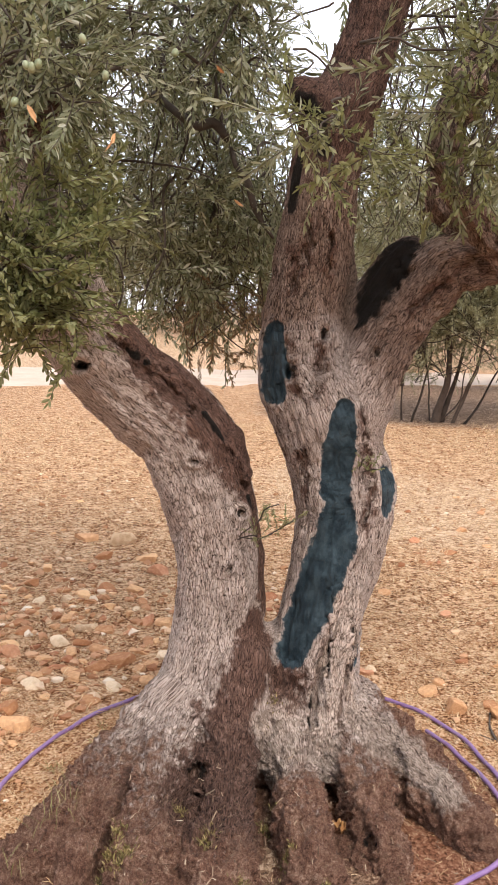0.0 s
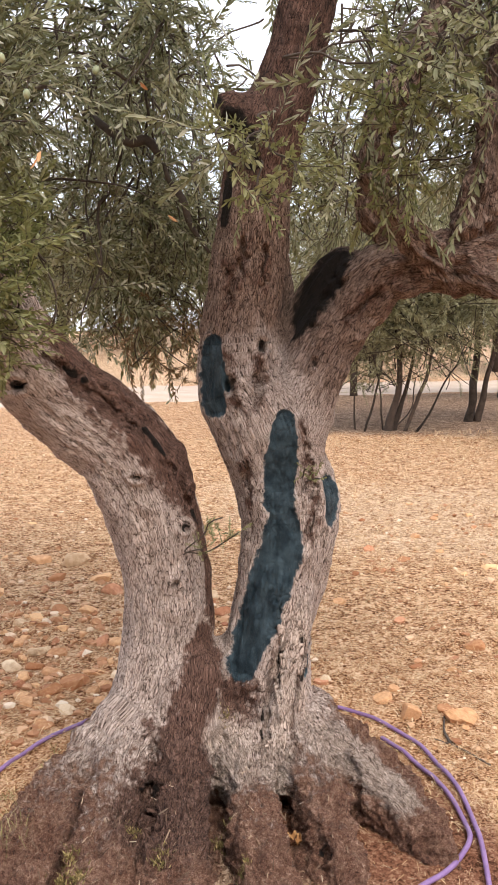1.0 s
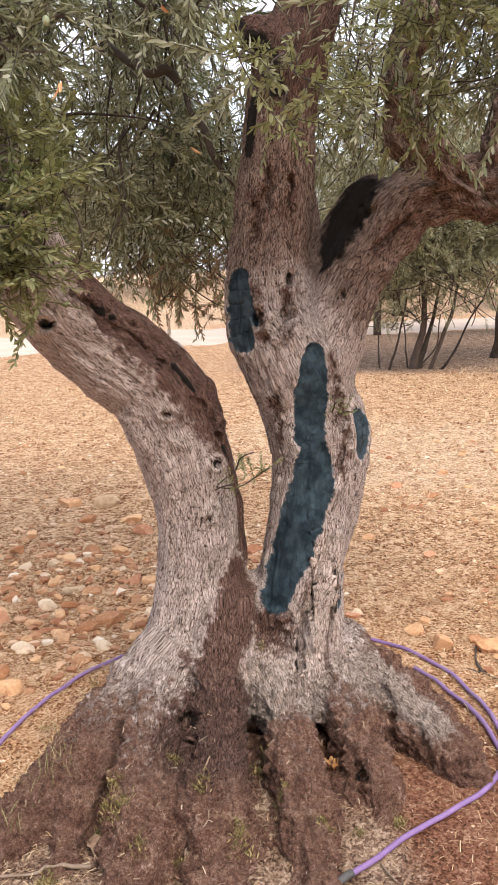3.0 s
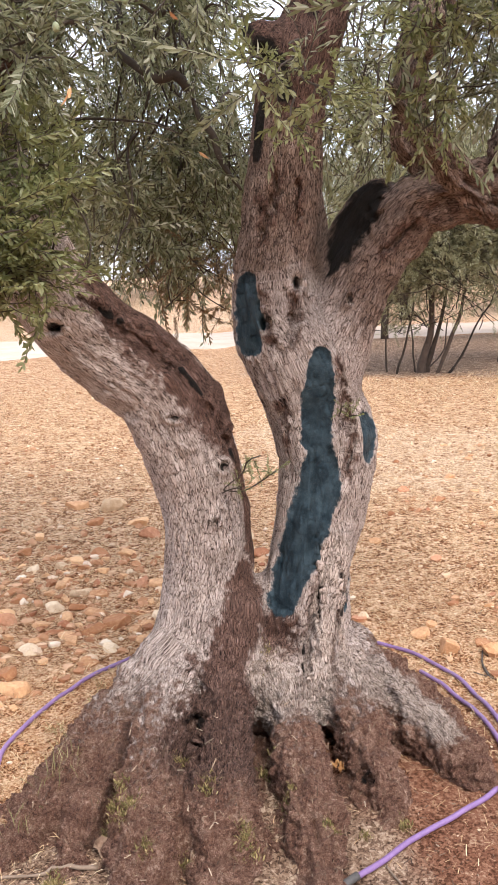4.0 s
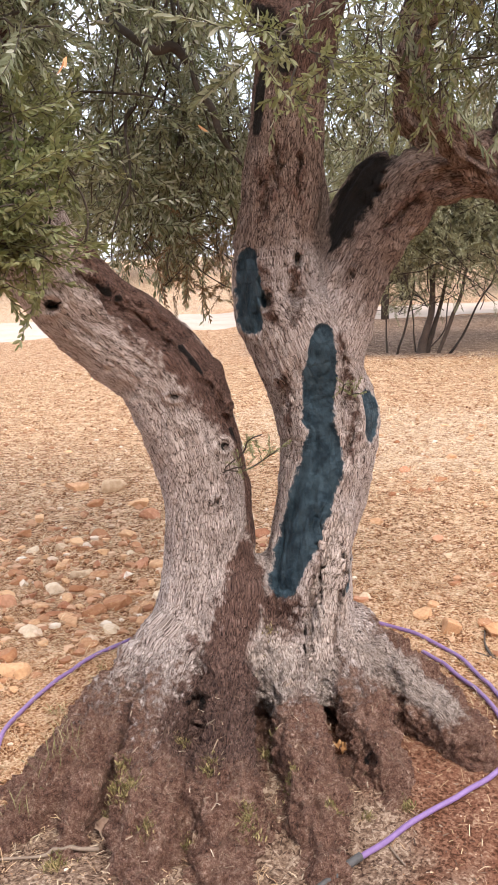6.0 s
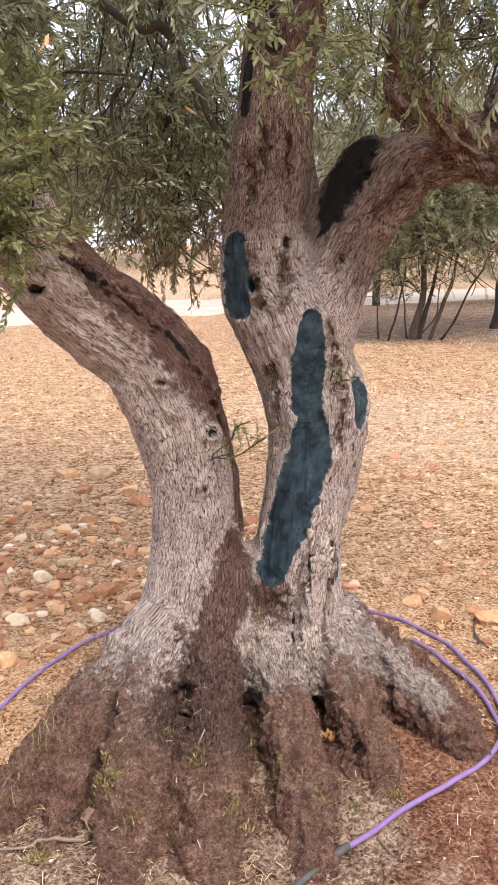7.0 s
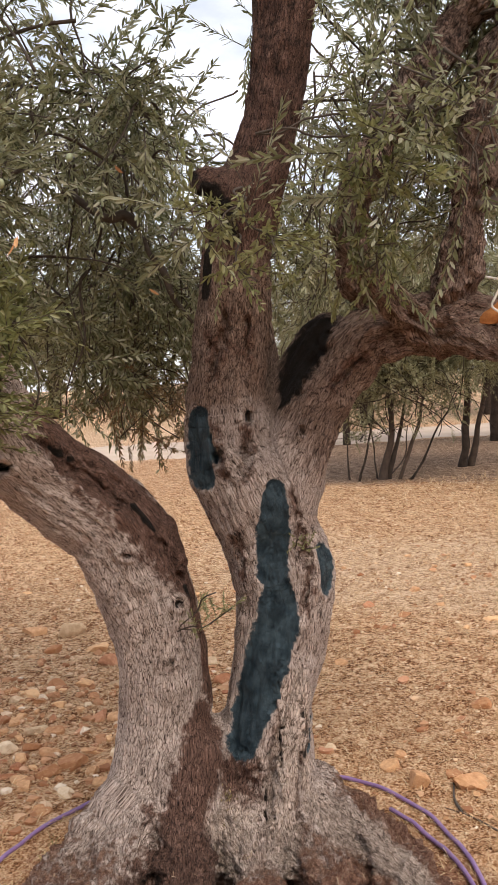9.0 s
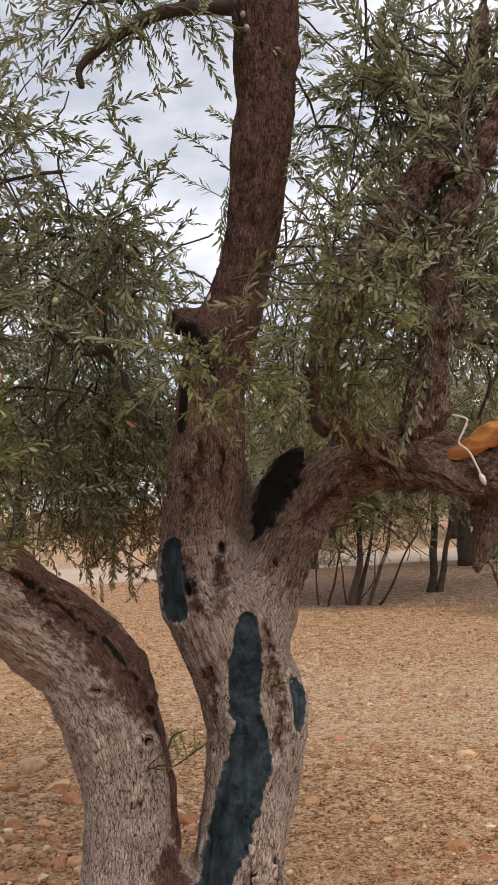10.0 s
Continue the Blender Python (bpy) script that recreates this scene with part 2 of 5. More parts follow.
def ground_material():
    m, n, l, shader = material("dry_soil_and_litter")
    place = n.new("ShaderNodeNewGeometry").outputs["Position"]
    flat = scaled(n, l, place, (1, 1, 0.2))
    big, mid = noise_node(n, l, flat, 0.9, 4, 0.6), noise_node(n, l, flat, 7, 5, 0.65)
    grit = noise_node(n, l, flat, 70, 5, 0.72)
    fibre = noise_node(n, l, scaled(n, l, flat, (1, 0.8, 1)), 46, 5, 0.75, 1.5)
    cells = n.new("ShaderNodeTexVoronoi")
    cells.inputs["Scale"].default_value = 48
    l.new(mix(n, l, 0.06, scaled(n, l, flat, (1, 1, 0.1)), noise_colour(n, l, flat, 16), "ADD"), cells.inputs["Vector"])
    one = n.new("ShaderNodeSeparateColor")
    l.new(cells.outputs["Color"], one.inputs["Color"])
    small = n.new("ShaderNodeTexVoronoi")
    small.inputs["Scale"].default_value = 150
    l.new(mix(n, l, 0.03, scaled(n, l, flat, (1, 0.9, 0.1)), noise_colour(n, l, flat, 50), "ADD"), small.inputs["Vector"])
    two = n.new("ShaderNodeSeparateColor")
    l.new(small.outputs["Color"], two.inputs["Color"])
    fleck = math_node(n, l, "MULTIPLY", span(n, l, one.outputs["Red"], 0.0, 1.0, -0.11, 0.11), attribute(n, "far"))
    fleck = math_node(n, l, "ADD", fleck, span(n, l, two.outputs["Red"], 0.0, 1.0, -0.10, 0.10))
    tone = math_node(n, l, "ADD", math_node(n, l, "MULTIPLY", grit, 0.5), math_node(n, l, "MULTIPLY", fibre, 0.5))
    tone = math_node(n, l, "ADD", tone, fleck)
    tone = math_node(n, l, "ADD", tone, math_node(n, l, "MULTIPLY", math_node(n, l, "SUBTRACT", mid, 0.5), 0.48))
    straw = ramp(n, l, tone, [(0.35, (0.12, 0.042, 0.015)), (0.44, (0.40, 0.185, 0.085)), (0.54, (0.64, 0.370, 0.200)), (0.66, (0.85, 0.61, 0.40))])
    earth = ramp(n, l, tone, [(0.34, (0.085, 0.034, 0.016)), (0.46, (0.225, 0.094, 0.054)), (0.58, (0.33, 0.155, 0.092)), (0.72, (0.52, 0.33, 0.21))])
    red = attribute(n, "earth")
    wobble = math_node(n, l, "SUBTRACT", math_node(n, l, "ADD", math_node(n, l, "MULTIPLY", mid, 0.6), math_node(n, l, "MULTIPLY", big, 0.5)), 0.55)
    bare = span(n, l, math_node(n, l, "ADD", red, math_node(n, l, "MULTIPLY", wobble, 1.6)), 0.3, 0.7)
    colour = mix(n, l, bare, straw, earth)
    pale = span(n, l, math_node(n, l, "ADD", attribute(n, "dusty"), math_node(n, l, "MULTIPLY", wobble, 1.2)), 0.3, 0.75)
    colour = mix(n, l, math_node(n, l, "MULTIPLY", pale, 0.55), colour, ramp(n, l, tone, [(0.36, (0.38, 0.225, 0.13)), (0.48, (0.62, 0.43, 0.275)), (0.62, (0.84, 0.67, 0.49))]))
    # leaf litter, and tree shade painted in as darker brown
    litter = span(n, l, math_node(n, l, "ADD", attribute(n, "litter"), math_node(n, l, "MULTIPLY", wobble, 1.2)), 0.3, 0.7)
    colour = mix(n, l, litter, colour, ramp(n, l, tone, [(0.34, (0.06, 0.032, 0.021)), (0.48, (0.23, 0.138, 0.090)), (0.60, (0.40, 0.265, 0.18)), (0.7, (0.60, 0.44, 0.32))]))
    l.new(colour, shader.inputs["Base Color"])
    shader.inputs["Roughness"].default_value = 0.95
    shader.inputs["Specular IOR Level"].default_value = 0.1
    bumped(n, l, shader, [(mid, 0.03, 0.6), (tone, 0.02, 1.0)])
    return m


BARK = bark_material()
LEAF = leaf_material("olive_leaf", [(0.0, (0.05, 0.056, 0.026)), (0.3, (0.20, 0.218, 0.122)), (0.62, (0.36, 0.375, 0.245)), (0.88, (0.50, 0.50, 0.36)), (1.0, (0.68, 0.67, 0.55))], 0.5)
FRESH = leaf_material("young_leaf", [(0.0, (0.13, 0.15, 0.05)), (0.6, (0.27, 0.29, 0.12)), (1.0, (0.46, 0.46, 0.25))], 0.45)
FAR_LEAF = leaf_material("distant_leaf", [(0.0, (0.12, 0.115, 0.055)), (0.5, (0.27, 0.255, 0.135)), (1.0, (0.48, 0.46, 0.30))], 0.40)
DRY_LEAF = leaf_material("dry_leaf", [(0.0, (0.11, 0.05, 0.022)), (0.6, (0.22, 0.11, 0.05)), (1.0, (0.33, 0.20, 0.10))], 0.25)
TWIG = plain_material("twig_bark", (0.030, 0.022, 0.017), (0.115, 0.088, 0.070), 30, 0.9, 0.002)
FAR_BARK = plain_material("distant_bark", (0.022, 0.015, 0.011), (0.105, 0.072, 0.054), 9, 0.95, 0.01)
GROUND = ground_material()
ROAD = plain_material("pale_dust_road", (0.52, 0.40, 0.31), (0.74, 0.62, 0.52), 1.5, 0.95, 0.01)
STONE = plain_material("limestone_orange", (0.40, 0.175, 0.080), (0.78, 0.47, 0.25), 3, 0.92, 0.003, 0.5)
PALE_STONE = plain_material("limestone_pale", (0.52, 0.34, 0.20), (0.84, 0.65, 0.45), 3, 0.92, 0.003, 0.4)
RED_STONE = plain_material("limestone_red", (0.34, 0.125, 0.06), (0.62, 0.31, 0.175), 3, 0.92, 0.003, 0.4)
PURPLE = plain_material("purple_plastic", (0.165, 0.085, 0.215), (0.33, 0.20, 0.40), 12, 0.42, 0.0006, 0.1, 0.5)
BLACK_PIPE = plain_material("dusty_black_plastic", (0.03, 0.028, 0.028), (0.13, 0.115, 0.105), 16, 0.6, 0.0006, 0.1, 0.4)
STRAW = island_material("straw", [(0.0, (0.36, 0.20, 0.105)), (0.4, (0.57, 0.37, 0.21)), (0.75, (0.70, 0.48, 0.27)), (1.0, (0.80, 0.63, 0.41))])
PEBBLE = island_material("pebble", [(0.0, (0.30, 0.125, 0.06)), (0.5, (0.56, 0.30, 0.165)), (0.85, (0.70, 0.47, 0.30)), (1.0, (0.82, 0.68, 0.53))], 0.9)
CLOD = island_material("soil_crumb", [(0.0, (0.16, 0.065, 0.028)), (0.35, (0.42, 0.22, 0.11)), (0.75, (0.66, 0.43, 0.25)), (1.0, (0.86, 0.68, 0.48))], 0.95)
CUT_WOOD = plain_material("torn_orange_wood", (0.24, 0.07, 0.018), (0.66, 0.29, 0.10), 22, 0.85, 0.006)
STRING = plain_material("white_cord", (0.55, 0.50, 0.44), (0.80, 0.76, 0.70), 60, 0.9, 0.001)
DEAD_WOOD = plain_material("weathered_stick", (0.10, 0.068, 0.050), (0.30, 0.215, 0.155), 25, 0.9, 0.003)
FRUIT = plain_material("green_olive_skin", (0.16, 0.19, 0.09), (0.33, 0.36, 0.22), 40, 0.4, 0, 0.3, 0.5)

# ---- tools for meshes
rng = np.random.default_rng(7)


def mesh_object(name, verts, faces, mat, parent=None, label="", smooth=False):
    """faces: an (n, 3) or (n, 4) array, or a list of faces."""
    me = bpy.data.meshes.new(name)
    me.from_pydata(np.asarray(verts, float).tolist(), [], faces.tolist() if isinstance(faces, np.ndarray) else faces)
    me.materials.append(mat)
    if smooth:
        me.shade_smooth()
    ob = new(name, me)
    if parent:
        ob.parent = parent
    if label:
        ob["label"] = label
    return ob


def thing(name, label, category, at=(0, 0, 0), group="", kind=""):
    ob = new(name)
    ob.location = at
    ob.empty_display_size = 0.1
    return tagged(ob, label, category, group, kind)


def store(ob, name, values):
    values = np.asarray(values, np.float32)
    a = ob.data.attributes.new(name, "FLOAT" if values.ndim == 1 else "FLOAT_VECTOR", "POINT")
    a.data.foreach_set("value" if values.ndim == 1 else "vector", values.ravel())


def hashed(i):
    i = i.astype(np.uint32)
    h = i[..., 0] * np.uint32(374761393) + i[..., 1] * np.uint32(668265263) + i[..., 2] * np.uint32(2147483647) * np.uint32(3)
    h = (h ^ (h >> np.uint32(13))) * np.uint32(1274126177)
    h = (h ^ (h >> np.uint32(16))) * np.uint32(2246822519)
    return ((h ^ (h >> np.uint32(15))) & np.uint32(0xFFFF)).astype(float) / 32767.5 - 1


def wavy(p):
    """Smooth noise between -1 and 1 at points (n, 3)."""
    low = np.floor(p).astype(np.int64)
    f = p - low
    f = f * f * (3 - 2 * f)
    total = 0
    for corner in range(8):
        o = np.array([corner & 1, corner >> 1 & 1, corner >> 2 & 1])
        weight = np.prod(np.where(o, f, 1 - f), axis=-1)
        total = total + weight * hashed(low + o + 4096)
    return total


def layered(p, octaves=3, gain=0.5):
    return sum(gain**k * wavy(p * 2.03**k + 17.3 * k) for k in range(octaves))


def rounded(points, steps=4):
    """A smooth line (Catmull-Rom) through rows of any width."""
    p = np.asarray(points, float)
    p = np.vstack([2 * p[0] - p[1], p, 2 * p[-1] - p[-2]])
    out = []
    for a, b, c, d in zip(p, p[1:], p[2:], p[3:]):
        for t in np.arange(steps) / steps:
            out.append(0.5 * (2 * b + (c - a) * t + (2 * a - 5 * b + 4 * c - d) * t**2 + (3 * b - a - 3 * c + d) * t**3))
    return np.array(out + [p[-2]])


def tube(line, radii, sides=6):
    """Verts and quads of a tube with closed, tapered ends along a line."""
    line, radii = np.asarray(line, float), np.broadcast_to(radii, len(line))
    way = np.gradient(line, axis=0)
    way /= np.linalg.norm(way, axis=1, keepdims=True) + 1e-12
    ref = np.array([0.31, 0.17, 0.93]) if abs(way[:, 2].mean()) < 0.8 else np.array([0.9, 0.35, 0.1])
    u = np.cross(way, ref)
    u /= np.linalg.norm(u, axis=1, keepdims=True)
    v = np.cross(way, u)
    a = np.arange(sides) * 2 * np.pi / sides
    ring = line[:, None] + radii[:, None, None] * (np.cos(a)[None, :, None] * u[:, None] + np.sin(a)[None, :, None] * v[:, None])
    verts = ring.reshape(-1, 3)
    i, j = np.meshgrid(np.arange(len(line) - 1), np.arange(sides), indexing="ij")
    k = (j + 1) % sides
    faces = np.stack([i * sides + j, i * sides + k, (i + 1) * sides + k, (i + 1) * sides + j], -1).reshape(-1, 4).tolist()
    faces += [list(range(sides))[::-1], [(len(line) - 1) * sides + x for x in range(sides)]]
    return verts, faces


def joined(pieces):
    verts, faces, base = [], [], 0
    for v, f in pieces:
        verts.append(np.asarray(v))
        faces += [[x + base for x in face] for face in f]
        base += len(v)
    return np.vstack(verts), faces


def to_line(p, line):
    """The distance of points to a polyline."""
    best = np.full(len(p), 9.0)
    line = np.asarray(line)
    rows = np.flatnonzero(((p > line.min(0) - 0.2) & (p < line.max(0) + 0.2)).all(1))
    near = p[rows]
    for a, b in zip(line, line[1:]):
        ab = b - a
        t = np.clip((near - a) @ ab / (ab @ ab + 1e-12), 0, 1)
        best[rows] = np.minimum(best[rows], np.linalg.norm(near - a - t[:, None] * ab, axis=1))
    return best


def near_line(p, line, width):
    """Distance to a smooth line in units of twice its half-width; the line's rows may carry their own half-widths."""
    row = rounded(line, 4)
    if row.shape[1] == 3:
        return to_line(p, row) / (2 * width)
    best = np.full(len(p), 9.0)
    rows = np.flatnonzero(((p > row[:, :3].min(0) - 0.2) & (p < row[:, :3].max(0) + 0.2)).all(1))
    near = p[rows]
    for a, b in zip(row, row[1:]):
        ab = b[:3] - a[:3]
        t = np.clip((near - a[:3]) @ ab / (ab @ ab + 1e-12), 0, 1)
        d = np.linalg.norm(near - a[:3] - t[:, None] * ab, axis=1) / (2 * (a[3] + t * (b[3] - a[3])))
        best[rows] = np.minimum(best[rows], d)
    return best


def step(x, low, high):
    t = np.clip((x - low) / (high - low), 0, 1)
    return t * t * (3 - 2 * t)

# ---- the ground: one sheet, a slight rise round the tree, a bank beyond the road
TREE_FOOT = np.array([0.05, 2.65])


def ground_height(x, y):
    x, y = np.asarray(x, float), np.asarray(y, float)
    r = np.hypot((x - TREE_FOOT[0]) / 1.05, y - TREE_FOOT[1])
    p = np.stack([x, y, 0 * x], -1).reshape(-1, 3)
    near = np.exp(-((r / 6) ** 2))
    bumps = (0.018 * layered(p * 2.1, 2) + 0.008 * layered(p * 8, 2)).reshape(x.shape) * (0.3 + 0.7 * near) * step(r, 0.25, 0.9)
    rise = 0.055 * (1 - step(r, 0.15, 0.72))
    bank = 1.35 * step(y + 0.15 * x, 26.5, 44) + 0.35 * step(y, 28, 34) * (layered(p * 0.11, 2)).reshape(x.shape)
    return bumps + rise + bank


def spread(core, reach, fine, count):
    """Lines packed over the core and wider apart outwards to the reach."""
    inner = np.arange(core[0], core[1] + fine / 2, fine)
    out = np.geomspace(1, 1 + reach, count) - 1
    out = out[1:] + fine
    return np.r_[core[0] - out[::-1], inner, core[1] + out]


def build_ground():
    xs, ys = spread((-1.9, 2.1), 900, 0.03, 46), spread((1.2, 5.2), 900, 0.03, 46)
    gx, gy = np.meshgrid(xs, ys, indexing="ij")
    verts = np.stack([gx, gy, ground_height(gx, gy)], -1).reshape(-1, 3)
    i, j = np.meshgrid(np.arange(len(xs) - 1), np.arange(len(ys) - 1), indexing="ij")
    at = i * len(ys) + j
    faces = np.stack([at, at + len(ys), at + len(ys) + 1, at + 1], -1).reshape(-1, 4)
    ob = mesh_object("ground", verts, faces, GROUND, smooth=True)
    x, y = verts[:, 0], verts[:, 1]
    r = np.hypot(x - TREE_FOOT[0], y - TREE_FOOT[1])
    soil = np.exp(-((np.hypot((x - 0.55) / 0.55, (y - 2.0) / 0.55)) ** 2)) * 1.1 + 0.55 * (1 - step(r, 0.6, 1.0)) + 0.05 * np.exp(-(((y - 3.9) / 1.2) ** 2)) * step(-x, -0.3, 0.6)
    store(ob, "far", 0.15 + 0.85 * step(y, 2.8, 5.0))
    store(ob, "earth", soil)
    path = np.exp(-((y - (7.9 - 0.45 * x)) / 1.9) ** 2) * step(x, -1.0, 1.0) + 0.75 * step(y + 0.2 * x, 15.5, 18.0) * step(-x, 0.0, 2.0) + step(y, 24, 27)
    store(ob, "dusty", np.clip(path, 0, 1))
    # painted shade: band under the trees behind, with litter; tree shadow at left
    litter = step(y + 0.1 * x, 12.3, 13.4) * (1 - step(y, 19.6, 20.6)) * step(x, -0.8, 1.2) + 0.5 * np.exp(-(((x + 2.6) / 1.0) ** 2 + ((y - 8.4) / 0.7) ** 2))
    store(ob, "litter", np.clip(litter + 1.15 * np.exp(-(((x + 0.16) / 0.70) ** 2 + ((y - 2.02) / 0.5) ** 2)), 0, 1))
    return tagged(ob, "dry orange soil strewn with straw and stones", "ground", kind="structure")


def build_road():
    """A dust track that crosses behind the trees, slightly askew."""
    xs = np.concatenate([np.linspace(-120, -20, 12), np.linspace(-18, 22, 161), np.linspace(25, 120, 12)])
    verts, faces = [], []
    for k, x in enumerate(xs):
        ya = max(20.1 - 0.40 * max(0.0, 2.8 - x), 13.0)
        yb = 25.6 + 0.17 * max(-20, min(20, x))
        wob = 0.25 * wavy(np.array([[x * 0.5, 0.0, 3.0]]))[0] + 0.30 * layered(np.array([[x * 1.9, 0.0, 7.0]]), 3)[0]
        for f in np.linspace(0, 1, 5):
            y = ya + wob + f * (yb - ya)
            verts.append((x, y, float(ground_height(x, y)) - 0.012 + 0.045 * math.sin(f * math.pi)))
        if k:
            faces += [[5 * k - 5 + j, 5 * k + j, 5 * k + j + 1, 5 * k - 4 + j] for j in range(4)]
    ob = mesh_object("road", verts, faces, ROAD, smooth=True)
    return tagged(ob, "pale dusty unpaved track behind the trees", "road", kind="structure")


build_ground()
build_road()

# ---- the olive tree: two stems grown together at a foot of thick roots. Rows: x, y, z, radius
STEM_LEFT = [(-0.196, 2.72, 0.10, 0.150), (-0.159, 2.72, 0.369, 0.137), (-0.115, 2.74, 0.556, 0.138), (-0.114, 2.74, 0.747, 0.136), (-0.132, 2.73, 0.899, 0.140),
             (-0.178, 2.72, 1.052, 0.150), (-0.258, 2.70, 1.195, 0.146), (-0.430, 2.66, 1.337, 0.134), (-0.533, 2.62, 1.473, 0.128), (-0.582, 2.58, 1.611, 0.109),
             (-0.625, 2.55, 1.755, 0.090), (-0.675, 2.53, 1.89, 0.075), (-0.725, 2.51, 2.007, 0.065), (-0.778, 2.50, 2.122, 0.058), (-0.84, 2.5, 2.3, 0.045)]
SAWN_STUB = [(-0.640, 2.53, 1.85, 0.060), (-0.638, 2.50, 1.962, 0.046), (-0.625, 2.47, 2.03, 0.042), (-0.577, 2.44, 2.071, 0.034)]
HUMP = [(-0.10, 2.68, 1.08, 0.05), (-0.075, 2.675, 1.145, 0.030), (-0.066, 2.675, 1.172, 0.012)]
WEB = [(0.030, 2.73, 0.455, 0.085), (0.005, 2.69, 0.33, 0.115), (-0.02, 2.64, 0.2, 0.13)]
STEM_RIGHT = [(0.172, 2.74, 0.10, 0.165), (0.196, 2.74, 0.347, 0.148), (0.209, 2.74, 0.543, 0.138), (0.245, 2.75, 0.731, 0.143), (0.278, 2.77, 0.913, 0.151),
              (0.271, 2.78, 1.004, 0.158), (0.242, 2.78, 1.115, 0.155), (0.205, 2.78, 1.243, 0.172), (0.149, 2.78, 1.351, 0.152), (0.132, 2.78, 1.492, 0.126),
              (0.142, 2.78, 1.628, 0.121), (0.160, 2.775, 1.781, 0.118), (0.170, 2.75, 1.958, 0.107), (0.209, 2.72, 2.131, 0.098), (0.286, 2.70, 2.304, 0.084),
              (0.323, 2.68, 2.478, 0.083), (0.346, 2.66, 2.651, 0.086), (0.370, 2.65, 2.828, 0.090), (0.381, 2.65, 3.01, 0.095), (0.389, 2.65, 3.195, 0.10), (0.407, 2.66, 3.45, 0.09), (0.45, 2.7, 3.8, 0.07)]
KNOB = [(0.20, 2.72, 2.131, 0.07), (0.121, 2.68, 2.169, 0.049), (0.083, 2.66, 2.175, 0.035)]
LIMB_RIGHT = [(0.26, 2.76, 1.207, 0.130), (0.338, 2.76, 1.385, 0.112), (0.402, 2.75, 1.508, 0.098), (0.484, 2.74, 1.625, 0.094), (0.562, 2.72, 1.700, 0.088),
              (0.66, 2.70, 1.725, 0.088), (0.76, 2.68, 1.740, 0.086), (0.894, 2.66, 1.731, 0.088), (1.001, 2.66, 1.709, 0.092), (1.125, 2.68, 1.68, 0.082), (1.30, 2.72, 1.72, 0.07), (1.55, 2.8, 1.9, 0.05)]
STUB = [(0.819, 2.60, 1.690, 0.040), (0.904, 2.55, 1.632, 0.028), (0.95, 2.50, 1.612, 0.012)]
BRACE = [(0.28, 2.85, 1.40, 0.08), (0.335, 2.84, 1.53, 0.080), (0.40, 2.82, 1.65, 0.075), (0.46, 2.79, 1.73, 0.06)]
BACK_LIMB = [(0.24, 2.90, 1.50, 0.05), (0.27, 2.96, 1.68, 0.042), (0.245, 3.0, 1.82, 0.045), (0.27, 3.05, 2.0, 0.04), (0.33, 3.15, 2.3, 0.03)]
ROOTS = [
    [(-0.237, 2.66, 0.275, 0.105), (-0.362, 2.58, 0.165, 0.092), (-0.480, 2.45, 0.070, 0.092), (-0.570, 2.30, 0.015, 0.082), (-0.64, 2.15, -0.03, 0.070), (-0.70, 2.02, -0.08, 0.05)],
    [(-0.199, 2.62, 0.245, 0.102), (-0.255, 2.44, 0.150, 0.088), (-0.280, 2.30, 0.085, 0.088), (-0.290, 2.14, 0.035, 0.084), (-0.29, 1.98, -0.02, 0.072), (-0.29, 1.82, -0.08, 0.05)],
    [(-0.05, 2.66, 0.42, 0.085), (-0.060, 2.56, 0.29, 0.064), (-0.072, 2.43, 0.180, 0.064), (-0.080, 2.30, 0.100, 0.074), (-0.090, 2.15, 0.035, 0.078), (-0.095, 1.98, -0.03, 0.068), (-0.09, 1.84, -0.08, 0.05), (-0.08, 1.74, -0.12, 0.04)],
    [(0.087, 2.63, 0.240, 0.094), (0.135, 2.47, 0.140, 0.062), (0.152, 2.33, 0.080, 0.070), (0.165, 2.18, 0.025, 0.070), (0.175, 2.03, -0.03, 0.062), (0.18, 1.88, -0.08, 0.045)],
    [(0.236, 2.66, 0.225, 0.080), (0.330, 2.50, 0.125, 0.072), (0.358, 2.37, 0.050, 0.074), (0.376, 2.25, -0.010, 0.066), (0.41, 2.12, -0.07, 0.045)],
    [(0.299, 2.72, 0.250, 0.076), (0.435, 2.64, 0.150, 0.082), (0.555, 2.54, 0.075, 0.086), (0.630, 2.44, 0.018, 0.076), (0.70, 2.34, -0.05, 0.05)],
    [(0.352, 2.85, 0.215, 0.076), (0.50, 2.85, 0.090, 0.072), (0.60, 2.80, 0.02, 0.062), (0.70, 2.74, -0.05, 0.045)],
    [(-0.291, 2.85, 0.195, 0.085), (-0.42, 2.80, 0.060, 0.082), (-0.52, 2.70, -0.02, 0.074), (-0.60, 2.58, -0.06, 0.05)],
    [(-0.1, 2.9, 0.22, 0.115), (-0.15, 3.1, 0.07, 0.085), (-0.2, 3.25, -0.05, 0.066)],
    [(0.2, 2.9, 0.22, 0.115), (0.25, 3.1, 0.07, 0.085), (0.3, 3.25, -0.05, 0.066)],
    [(-0.38, 2.50, 0.125, 0.060), (-0.42, 2.35, 0.060, 0.056), (-0.46, 2.18, 0.010, 0.056), (-0.49, 2.04, -0.04, 0.045), (-0.50, 1.94, -0.08, 0.03)],
    [(-0.54, 2.42, 0.05, 0.055), (-0.62, 2.35, 0.0, 0.05), (-0.70, 2.28, -0.05, 0.04)],
]
